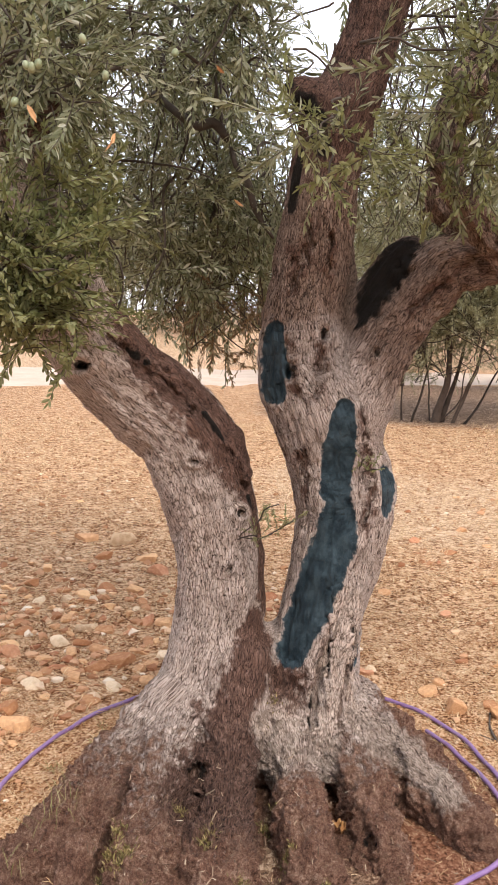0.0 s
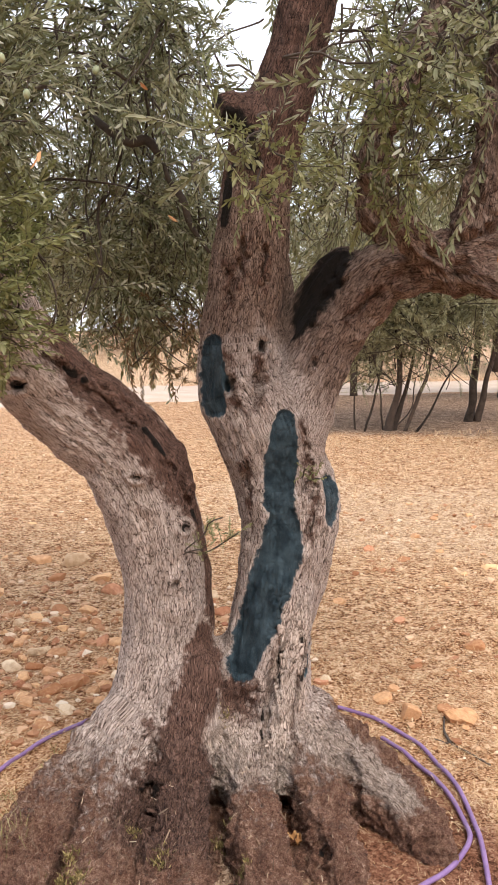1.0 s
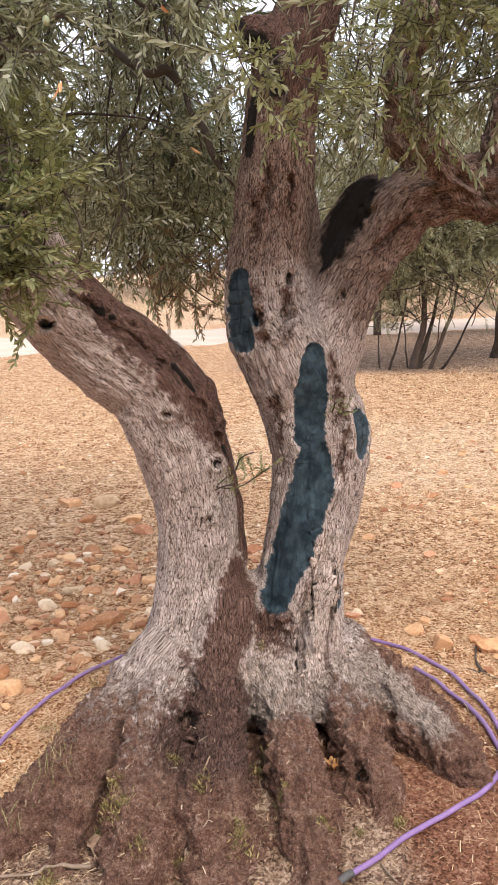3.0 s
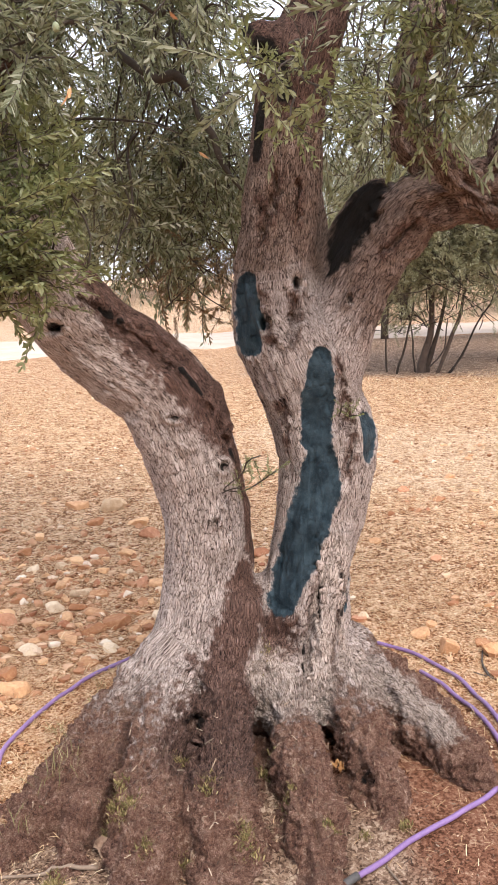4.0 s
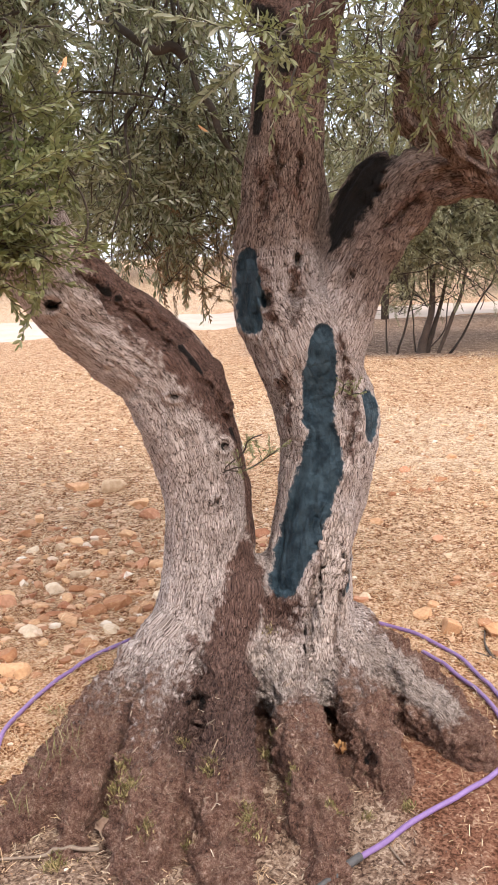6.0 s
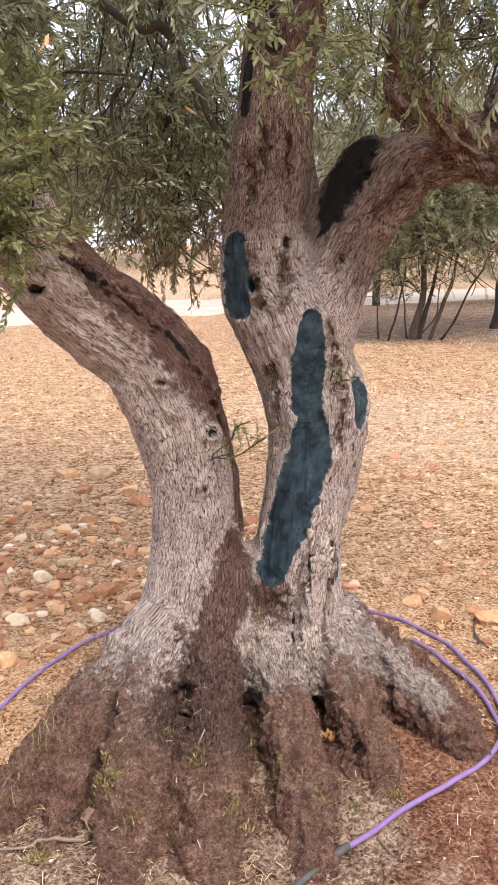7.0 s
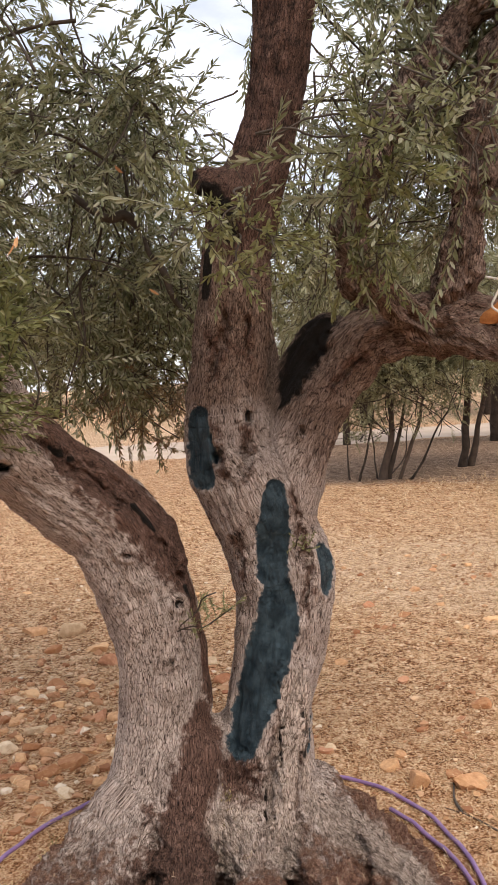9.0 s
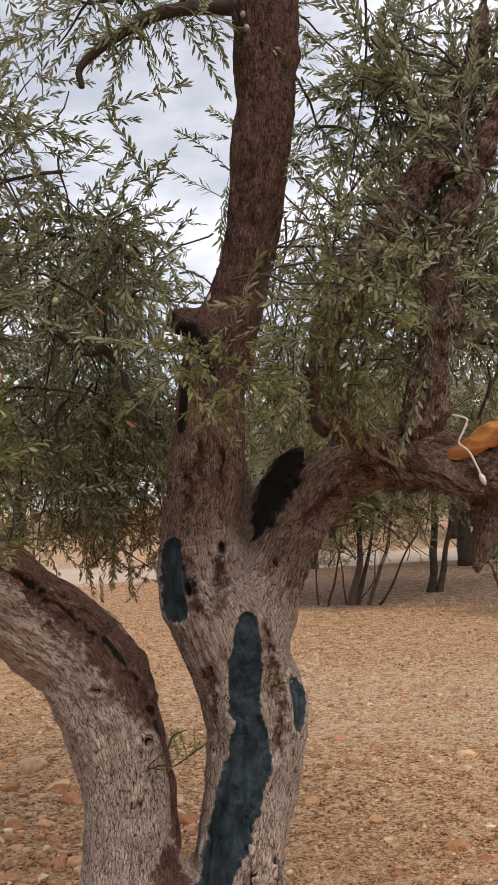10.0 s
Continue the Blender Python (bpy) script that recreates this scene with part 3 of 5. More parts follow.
DEAD_STRIP = [(0.300, 2.645, 0.70, 0.028), (0.272, 2.615, 0.52, 0.034), (0.240, 2.595, 0.38, 0.034), (0.214, 2.555, 0.24, 0.034), (0.20, 2.52, 0.16, 0.03)]
LIMB_UP = [(0.833, 2.67, 1.755, 0.070), (0.82, 2.62, 1.853, 0.062), (0.845, 2.60, 1.989, 0.056), (0.869, 2.58, 2.124, 0.053), (0.883, 2.56, 2.258, 0.050), (0.914, 2.55, 2.394, 0.048), (0.969, 2.53, 2.545, 0.044), (1.05, 2.5, 2.75, 0.038), (1.13, 2.48, 3.0, 0.03), (1.2, 2.46, 3.3, 0.02)]
LIMB_REAR = [(0.72, 2.76, 1.70, 0.064), (0.61, 2.72, 1.79, 0.064), (0.535, 2.68, 1.89, 0.062), (0.518, 2.63, 1.99, 0.060), (0.526, 2.60, 2.073, 0.060), (0.568, 2.60, 2.193, 0.060),
             (0.645, 2.60, 2.331, 0.062), (0.757, 2.60, 2.470, 0.062), (0.853, 2.60, 2.593, 0.058), (0.952, 2.60, 2.736, 0.052), (1.02, 2.60, 2.93, 0.042), (1.10, 2.60, 3.2, 0.032), (1.2, 2.6, 3.5, 0.02)]
LIMB_FRONT = [(0.79, 2.67, 1.68, 0.060), (0.685, 2.60, 1.735, 0.054), (0.60, 2.53, 1.80, 0.046), (0.52, 2.47, 1.87, 0.037), (0.45, 2.41, 1.94, 0.025), (0.415, 2.38, 1.98, 0.012)]
HANGING = [(1.06, 2.72, 1.68, 0.075), (1.035, 2.74, 1.60, 0.058), (1.04, 2.75, 1.52, 0.042), (1.03, 2.75, 1.45, 0.032), (1.005, 2.75, 1.38, 0.012)]
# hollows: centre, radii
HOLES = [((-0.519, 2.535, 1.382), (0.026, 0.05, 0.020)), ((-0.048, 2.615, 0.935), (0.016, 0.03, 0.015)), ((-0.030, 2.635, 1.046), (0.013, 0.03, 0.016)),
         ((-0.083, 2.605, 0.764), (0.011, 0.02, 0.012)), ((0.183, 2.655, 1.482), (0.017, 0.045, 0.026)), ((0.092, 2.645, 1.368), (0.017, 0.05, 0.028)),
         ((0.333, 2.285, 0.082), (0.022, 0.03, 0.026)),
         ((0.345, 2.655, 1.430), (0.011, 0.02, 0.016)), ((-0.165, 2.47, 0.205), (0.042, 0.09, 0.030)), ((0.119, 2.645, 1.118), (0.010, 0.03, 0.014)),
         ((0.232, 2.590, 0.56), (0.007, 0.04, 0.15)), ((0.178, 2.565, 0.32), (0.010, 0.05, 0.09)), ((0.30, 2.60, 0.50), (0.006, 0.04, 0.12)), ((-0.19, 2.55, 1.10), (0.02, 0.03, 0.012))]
CAVITY = [(0.268, 2.665, 1.495, 0.022), (0.290, 2.655, 1.55, 0.048), (0.322, 2.655, 1.61, 0.070), (0.356, 2.655, 1.67, 0.078), (0.392, 2.66, 1.735, 0.075), (0.42, 2.66, 1.80, 0.06)]
# cracks and folds along the grain
GROOVES = [
    [(-0.45, 2.555, 1.450, 0.010), (-0.375, 2.56, 1.398, 0.026), (-0.285, 2.565, 1.328, 0.028), (-0.20, 2.575, 1.262, 0.022), (-0.14, 2.585, 1.19, 0.008)],
    [(-0.30, 2.59, 1.40, 0.006), (-0.22, 2.60, 1.335, 0.012), (-0.15, 2.61, 1.265, 0.008)],
    [(-0.10, 2.60, 1.15, 0.006), (-0.06, 2.605, 1.09, 0.010), (-0.035, 2.625, 1.04, 0.012), (-0.02, 2.64, 0.99, 0.006)],
    [(0.236, 2.600, 0.74, 0.006), (0.226, 2.592, 0.60, 0.010), (0.205, 2.590, 0.47, 0.012), (0.185, 2.575, 0.36, 0.014), (0.175, 2.55, 0.26, 0.010)],
    [(0.305, 2.612, 0.64, 0.005), (0.296, 2.602, 0.52, 0.010), (0.272, 2.596, 0.40, 0.010), (0.255, 2.575, 0.28, 0.006)],
    [(0.175, 2.635, 1.44, 0.007), (0.180, 2.632, 1.39, 0.014), (0.172, 2.622, 1.34, 0.016), (0.160, 2.618, 1.30, 0.008)],
    [(0.085, 2.665, 1.45, 0.006), (0.080, 2.650, 1.40, 0.012), (0.095, 2.640, 1.35, 0.012), (0.105, 2.640, 1.31, 0.006)],
    [(0.078, 2.665, 1.72, 0.006), (0.090, 2.664, 1.66, 0.013), (0.085, 2.666, 1.60, 0.007)],
    [(0.195, 2.672, 1.78, 0.006), (0.200, 2.668, 1.72, 0.012), (0.190, 2.668, 1.66, 0.006)],
    [(0.140, 2.668, 1.80, 0.006), (0.130, 2.662, 1.73, 0.016), (0.125, 2.660, 1.68, 0.006)],
    [(0.335, 2.625, 1.10, 0.006), (0.355, 2.635, 1.05, 0.011), (0.350, 2.630, 0.98, 0.010), (0.330, 2.620, 0.90, 0.007)],
    [(0.130, 2.640, 1.14, 0.005), (0.115, 2.645, 1.06, 0.010), (0.125, 2.650, 0.98, 0.006)],
    [(0.30, 2.625, 1.25, 0.005), (0.315, 2.635, 1.17, 0.010), (0.335, 2.64, 1.10, 0.006)],
    [(0.44, 2.655, 1.56, 0.006), (0.48, 2.645, 1.60, 0.010), (0.54, 2.64, 1.64, 0.006)],
    [(-0.175, 2.545, 0.36, 0.008), (-0.150, 2.50, 0.26, 0.020), (-0.165, 2.45, 0.19, 0.026), (-0.185, 2.36, 0.12, 0.022), (-0.19, 2.22, 0.06, 0.018)],
    [(-0.02, 2.52, 0.24, 0.008), (0.02, 2.46, 0.18, 0.016), (0.035, 2.36, 0.11, 0.026), (0.04, 2.24, 0.05, 0.022)],
    [(0.215, 2.52, 0.20, 0.010), (0.24, 2.44, 0.165, 0.024), (0.255, 2.34, 0.10, 0.024), (0.27, 2.22, 0.04, 0.02)],
    [(-0.36, 2.42, 0.20, 0.010), (-0.38, 2.30, 0.13, 0.020), (-0.40, 2.18, 0.07, 0.024), (-0.42, 2.08, 0.03, 0.02)],
    [(0.44, 2.56, 0.23, 0.008), (0.455, 2.47, 0.15, 0.022), (0.47, 2.38, 0.07, 0.024)],
    [(0.05, 2.56, 0.33, 0.008), (0.03, 2.54, 0.25, 0.016), (0.02, 2.50, 0.17, 0.014)],
]
# coats, bare places, and shade painted into cracks: line of points on the surface, half-width
ZONES = {
    "paint": [([(0.246, 2.62, 0.962, 0.046), (0.240, 2.61, 0.880, 0.066), (0.216, 2.61, 0.80, 0.072), (0.178, 2.60, 0.714, 0.076), (0.130, 2.61, 0.600, 0.074), (0.105, 2.61, 0.500, 0.060)], 0.06),
              ([(0.252, 2.61, 1.265, 0.030), (0.246, 2.62, 1.21, 0.042), (0.240, 2.63, 1.134, 0.052), (0.230, 2.62, 1.012, 0.050)], 0.047),
              ([(0.040, 2.695, 1.485, 0.034), (0.032, 2.69, 1.394, 0.058), (0.048, 2.69, 1.31, 0.048)], 0.05),
              ([(0.412, 2.69, 1.045), (0.405, 2.69, 0.959)], 0.044), ([(0.325, 2.66, 0.53), (0.312, 2.66, 0.46)], 0.030)],
    "brown": [([(0.013, 2.66, 0.575, 0.05), (-0.010, 2.60, 0.470, 0.075), (-0.050, 2.54, 0.36, 0.075), (-0.075, 2.45, 0.24, 0.10), (-0.10, 2.33, 0.17, 0.16)], 0.080),
              ([(0.098, 2.60, 0.440), (0.105, 2.56, 0.370)], 0.065),
              ([(0.018, 2.72, 0.62, 0.03), (0.018, 2.71, 0.80, 0.032), (0.0, 2.67, 0.974, 0.055), (-0.050, 2.63, 1.090, 0.09), (-0.145, 2.62, 1.235, 0.112), (-0.300, 2.62, 1.375, 0.105), (-0.38, 2.62, 1.50, 0.10)], 0.1),
              ([(0.02, 2.74, 1.15), (0.08, 2.70, 1.02), (0.10, 2.70, 0.9)], 0.035)],
    "pale": [([(0.285, 2.60, 0.66), (0.269, 2.59, 0.55), (0.235, 2.56, 0.40), (0.214, 2.53, 0.25), (0.20, 2.49, 0.16)], 0.046),
             ([(0.075, 2.55, 0.275), (0.095, 2.51, 0.19)], 0.072), ([(0.34, 2.60, 0.28), (0.43, 2.58, 0.23), (0.52, 2.52, 0.18), (0.60, 2.46, 0.10)], 0.05),
             ([(0.33, 2.62, 0.40), (0.33, 2.60, 0.25)], 0.04)],
    # burnt hollow and black knob; the lines along cracks paint in their shade
    "char_shade": [([(0.275, 2.68, 1.515, 0.028), (0.300, 2.71, 1.555, 0.05), (0.338, 2.73, 1.625, 0.078), (0.380, 2.73, 1.70, 0.080), (0.41, 2.72, 1.76, 0.06)], 0.068),
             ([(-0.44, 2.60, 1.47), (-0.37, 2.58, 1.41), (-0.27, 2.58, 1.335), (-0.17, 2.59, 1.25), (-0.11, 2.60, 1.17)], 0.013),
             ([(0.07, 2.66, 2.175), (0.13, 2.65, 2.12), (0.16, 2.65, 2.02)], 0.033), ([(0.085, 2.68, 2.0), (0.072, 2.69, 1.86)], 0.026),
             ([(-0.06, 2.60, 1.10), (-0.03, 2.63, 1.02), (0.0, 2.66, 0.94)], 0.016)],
}


class Wood:
    """A signed distance to stems that melt into one another, and the grain along the nearest."""

    def __init__(self, chains, blend=0.05, holes=(), grooves=(), domes=()):
        self.chains = [rounded(c, 4) for c in chains]
        self.blend, self.holes, self.domes = blend, holes, domes
        up = Vector((0, 0, 1))
        self.turns = [np.array([Vector(b[:3] - a[:3]).rotation_difference(up).to_matrix() for a, b in zip(c, c[1:])]) for c in self.chains]
        self.grooves = []
        laid = [rounded(g, 3) for g in grooves]
        for g in laid[1:]:
            for _ in range(2):
                slope = np.stack([self.distance(g[:, :3] + e) - self.distance(g[:, :3] - e) for e in 0.004 * np.eye(3)], 1)
                slope /= np.linalg.norm(slope, axis=1, keepdims=True) + 1e-9
                g[:, :3] -= slope * np.clip(self.distance(g[:, :3]), -0.06, 0.06)[:, None]
            g[:, 3] *= 1.4 if g[:, 2].mean() > 0.3 else 1.0
        self.grooves = laid

    def pieces(self, chains, low, high):
        """The runs of each chain that come near a box."""
        for k, c in enumerate(chains):
            mid = (c[1:, :3] + c[:-1, :3]) / 2
            reach = np.abs(c[1:, :3] - c[:-1, :3]).max(1) / 2 + c[:-1, 3] + 0.10
            near = np.flatnonzero((np.maximum(low - mid, mid - high).max(1) < reach))
            if len(near):
                yield k, c, near

    def measure(self, p, c, near):
        """Distance, run along and way across to the near pieces of a chain."""
        a, b = c[near], c[near + 1]
        ab = b[:, :3] - a[:, :3]
        size = np.linalg.norm(ab, axis=1)
        off = p[:, None] - a[None, :, :3]
        t = np.clip((off * ab).sum(-1) / (size * size + 1e-12), 0, 1)
        q = off - t[..., None] * ab
        d = np.sqrt((q * q).sum(-1)) - (a[:, 3] + t * (b[:, 3] - a[:, 3]))
        best = d.argmin(1)
        row = np.arange(len(p))
        run = np.r_[0, np.cumsum(np.linalg.norm(np.diff(c[:, :3], axis=0), axis=1))][near]
        return d[row, best], run[best] + t[row, best] * size[best], q[row, best], near[best]

    def bins(self, p):
        key = np.floor(p / 0.16).astype(np.int64)
        flat = (key[:, 0] + 500) * 1000000 + (key[:, 1] + 500) * 1000 + key[:, 2] + 500
        order = np.argsort(flat, kind="stable")
        for rows in np.split(order, np.flatnonzero(np.diff(flat[order])) + 1):
            yield rows, p[rows], p[rows].min(0), p[rows].max(0)

    def distance(self, p):
        total = np.full(len(p), 0.5)
        for rows, q, low, high in self.bins(p):
            d = np.full(len(q), 0.5)
            for k, c, near in self.pieces(self.chains, low, high):
                new_d = self.measure(q, c, near)[0]
                h = np.maximum(self.blend - np.abs(d - new_d), 0) / self.blend
                d = np.minimum(d, new_d) - h * h * self.blend / 4
            for centre, radii in self.domes:
                new_d = (np.linalg.norm((q - centre) / radii, axis=1) - 1) * min(radii)
                h = np.maximum(0.04 - np.abs(d - new_d), 0) / 0.04
                d = np.minimum(d, new_d) - h * h * 0.01
            for centre, radii in self.holes:
                if (np.abs(q - centre) < 0.2).all(1).any():
                    k = np.linalg.norm((q + 0.008 * self.warp(q) - centre) / radii, axis=1)
                    d = np.maximum(d, (1 - k) * min(radii))
            for k, c, near in self.pieces(self.grooves, low, high):
                d = np.maximum(d, -self.measure(q + 0.006 * self.warp(q), c, near)[0])
            total[rows] = d
        return total

    def warp(self, q):
        s = np.sin(q[:, [1, 2, 0]] * 70 + 3 * np.sin(q[:, [2, 0, 1]] * 45))
        return s + 0.5 * np.sin(q[:, [2, 0, 1]] * 150 + 2 * s)

    def grain(self, p):
        """For each point: the way across the axis and the run along it, as one vector; and which chain."""
        out, which, lead = np.zeros((len(p), 3)), np.zeros(len(p), int), np.zeros(len(p))
        for rows, q, low, high in self.bins(p):
            best, second = np.full(len(q), 9.0), np.full(len(q), 9.0)
            for k, c, near in self.pieces(self.chains, low, high):
                d, s, across, piece = self.measure(q, c, near)
                across = np.einsum("nij,nj->ni", self.turns[k][piece], across)
                across[:, 2] = 0
                closer = d < best
                second = np.where(closer, best, np.minimum(second, d))
                best = np.where(closer, d, best)
                which[rows[closer]] = k
                out[rows[closer]] = (across + np.outer(s, (0, 0, 1)) + k * 1.7)[closer]
            lead[rows] = second - best
        return out, which, lead

    def skin(self, cell):
        """Quads round the wood (surface nets), twice refined and drawn back on to it."""
        allp = np.vstack(self.chains)
        low = (allp[:, :3] - allp[:, 3:]).min(0) - 4 * cell
        size = np.ceil(((allp[:, :3] + allp[:, 3:]).max(0) + 4 * cell - low) / (4 * cell)).astype(int)
        rough = np.stack(np.meshgrid(*[np.arange(n) for n in size], indexing="ij"), -1).reshape(-1, 3)
        coarse = self.distance(low + (rough + 0.5) * 4 * cell).reshape(size)
        near = np.abs(coarse.ravel()) < 4 * cell * 0.9 + 0.03
        field = np.repeat(np.repeat(np.repeat(coarse, 4, 0), 4, 1), 4, 2)
        block = np.stack(np.meshgrid(*[np.arange(4)] * 3, indexing="ij"), -1).reshape(-1, 3)
        spots = (rough[near][:, None] * 4 + block[None]).reshape(-1, 3)
        for part in np.array_split(spots, max(1, len(spots) // 200000)):
            field[tuple(part.T)] = self.distance(low + part * cell)
        inside = field < 0
        corner = [np.s_[o[0] : field.shape[0] - 1 + o[0], o[1] : field.shape[1] - 1 + o[1], o[2] : field.shape[2] - 1 + o[2]] for o in np.ndindex(2, 2, 2)]
        count = sum(inside[c].astype(np.int8) for c in corner)
        cells = np.argwhere((count > 0) & (count < 8))
        number = np.full(count.shape, -1)
        number[tuple(cells.T)] = np.arange(len(cells))
        total, hits = np.zeros((len(cells), 3)), np.zeros(len(cells))
        for o in np.ndindex(2, 2, 2):
            for axis in range(3):
                if o[axis] == 0:
                    e = list(o)
                    e[axis] = 1
                    a, b = field[tuple((cells + o).T)], field[tuple((cells + e).T)]
                    cross = (a < 0) != (b < 0)
                    t = np.where(cross, a / np.where(cross, a - b, 1), 0)
                    spot = cells + o + t[:, None] * np.eye(3)[axis]
                    total += np.where(cross[:, None], spot, 0)
                    hits += cross
        verts = low + total / hits[:, None] * cell
        quads = []
        for axis in range(3):
            u, v = (axis + 1) % 3, (axis + 2) % 3
            n = np.array(field.shape)
            lo, hi = np.ones(3, int), n - 1
            lo[axis], hi[axis] = 0, n[axis] - 1
            s = tuple(slice(a, b) for a, b in zip(lo, hi))
            moved = list(s)
            moved[axis] = slice(lo[axis] + 1, hi[axis] + 1)
            a, b = inside[s], inside[tuple(moved)]
            at = np.argwhere(a != b) + lo
            if not len(at):
                continue
            ring = [number[tuple((at - du * np.eye(3, dtype=int)[u] - dv * np.eye(3, dtype=int)[v]).T)] for du, dv in ((1, 1), (0, 1), (0, 0), (1, 0))]
            q = np.stack(ring, 1)
            flip = ~a[tuple((at - lo).T)]
            q[flip] = q[flip][:, ::-1]
            quads.append(q)
        quads = np.vstack(quads)
        quads = quads[(quads >= 0).all(1)]
        # split each quad in four
        edges = np.sort(np.stack([quads, np.roll(quads, -1, 1)], -1).reshape(-1, 2), 1)
        key, back = np.unique(edges[:, 0].astype(np.int64) * len(verts) + edges[:, 1], return_inverse=True)
        mids = (verts[key // len(verts)] + verts[key % len(verts)]) / 2
        back = back.reshape(-1, 4) + len(verts)
        centre = np.arange(len(quads)) + len(verts) + len(mids)
        middle = verts[quads].mean(1)
        verts = np.vstack([verts, mids, middle])
        quads = np.vstack([np.stack([quads[:, k], back[:, k], centre, back[:, k - 1]], 1) for k in range(4)])
        verts = verts - facing(verts, quads) * self.distance(verts)[:, None]
        return verts, quads


def facing(verts, quads, rounds=1):
    """Outward normals of a closed mesh of quads, evened out among neighbours."""
    def gather(per_face):
        out = np.zeros((len(verts), 3))
        for axis in range(3):
            out[:, axis] = np.bincount(quads.ravel(), np.repeat(per_face[:, axis], 4), len(verts))
        return out / (np.linalg.norm(out, axis=1, keepdims=True) + 1e-12)

    q = verts[quads]
    out = gather(np.cross(q[:, 2] - q[:, 0], q[:, 3] - q[:, 1]))
    for _ in range(rounds):
        out = gather(out[quads].mean(1))
    return out


def wooden(name, wood, cell, parent, label="", roots=(), warm_from=9.0, rough=1.0):
    """A stem's mesh with its lumps, flutes and furrows, and the zones of its bark."""
    verts, quads = wood.skin(cell)
    normal = facing(verts, quads, 3)
    grain, which, lead = wood.grain(verts)
    root = np.isin(which, roots)
    flute = layered(grain * (9, 9, 2.2), 3)
    lump = layered(verts * 13, 2)
    ridge = 1 - 2 * np.abs(layered(grain * (34, 34, 6.0), 2))
    knobs = layered(verts * 30 + 5, 3)
    calm = step(lead, 0.0, 0.05)
    rot = np.exp(-((np.linalg.norm(verts - np.array((0.105, 2.60, 0.415)), axis=1) / 0.075) ** 2))
    low_down = 1 - step(verts[:, 2], 0.20, 0.42) if len(roots) else 0 * lump
    rims = sum(np.exp(-(((np.linalg.norm((verts - np.array(c)) / np.array(r), axis=1) - 1.5) / 0.45) ** 2)) for c, r in wood.holes) if wood.holes else 0
    warts = layered(verts * 13 + 3, 2)
    cords = 1 - 2 * np.abs(layered(grain * (78, 78, 15), 2))
    clods = layered(verts * 60 + 9, 3, 0.6)
    coat = np.zeros(len(verts))
    for line, width in ZONES["paint"]:
        coat = np.maximum(coat, 1 - near_line(verts, line, width))
    rim = np.exp(-(((coat - 0.40) / 0.13) ** 2))
    bare = 1 - step(coat, 0.45, 0.6)
    move = rough * (calm * (0.012 * (1 - 0.5 * low_down) * flute + 0.0050 * (ridge - 0.4) + 0.0026 * bare * (1 - 0.7 * low_down) * cords) + 0.007 * lump
                    + low_down * (0.012 * knobs + 0.019 * warts + 0.010 * clods)) + 0.010 * rims + 0.014 * rot * (layered(verts * 55, 2) + 0.6)
    gnarled = step(verts[:, 0], 0.42, 0.58) * step(verts[:, 2], 1.40, 1.60)
    move += gnarled * (0.014 * layered(verts * (9, 9, 16) + 2, 3, 0.6) + 0.006 * layered(verts * 45, 2))
    move += 0.006 * rim - 0.005 * step(coat, 0.45, 0.7)
    moved = verts + normal * move[:, None]
    ob = mesh_object(name, moved, quads, BARK, parent, label, smooth=True)
    store(ob, "grain", grain)
    for zone, marks in ZONES.items():
        value = np.zeros(len(verts))
        for line, width in marks:
            value = np.maximum(value, 1 - near_line(verts, line, width))
        if zone == "char_shade":
            # hole insides blackened: dark dead wood plus the shade in them
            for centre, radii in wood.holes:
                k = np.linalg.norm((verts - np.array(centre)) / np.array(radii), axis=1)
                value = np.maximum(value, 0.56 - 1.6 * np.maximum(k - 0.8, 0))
        if zone == "brown":
            # upper stem browner by height: dark bark with crown shade painted in
            value = np.maximum(value, (0.78 if name == "trunk" else 0.30) * step(verts[:, 2], 1.72, 2.10))
            value = np.maximum(value, 0.45 * gnarled)
            # browner along every crack
            for g in wood.grooves[1:]:
                value = np.maximum(value, 0.62 - to_line(verts, g[:, :3]) / 0.12)
        if zone == "char_shade":
            # shade under the crown put into the upper wood's colour, by height
            value = np.maximum(value, 0.44 * step(verts[:, 2], 1.85, 2.25) if name == "trunk" else 0.44 * step(verts[:, 2], 1.62, 1.95))
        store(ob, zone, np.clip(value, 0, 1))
    store(ob, "soil", np.where(root, 0.95 - 2.7 * np.clip(verts[:, 2] - 0.075, 0, 1), 0.90 - 2.8 * np.clip(verts[:, 2] - 0.06, 0, 1)) + 0.12 * step(verts[:, 0], 0.36, 0.5) if len(roots) else 0 * lump)
    store(ob, "warm", step(verts[:, 2] + 0.15 * step(verts[:, 0], 0.18, 0.42), 1.22, 1.75) * (verts[:, 0] > -0.1) * (1.0 if name == "trunk" else 0.8))
    return ob


olive_tree = thing("olive_tree", "old two-stemmed olive tree with blue-green wound paint on its bark", "olive tree")
main_wood = Wood([STEM_LEFT, STEM_RIGHT, LIMB_RIGHT, KNOB, STUB, DEAD_STRIP, SAWN_STUB, HUMP, WEB, BRACE, *[[(x, y, z + 0.006, r * 1.17) for x, y, z, r in row] for row in ROOTS], HANGING], 0.044, HOLES, [CAVITY, *GROOVES], [((0.0, 2.56, -0.095), (0.63, 0.62, 0.150))])
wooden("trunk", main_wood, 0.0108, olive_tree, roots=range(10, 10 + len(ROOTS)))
LIMB_REAR = [(x + 0.010 * math.sin(9 * k), y, z + 0.008 * math.sin(5 * k), r * (0.80 + 0.10 * math.sin(4 * k))) for k, (x, y, z, r) in enumerate(LIMB_REAR)]
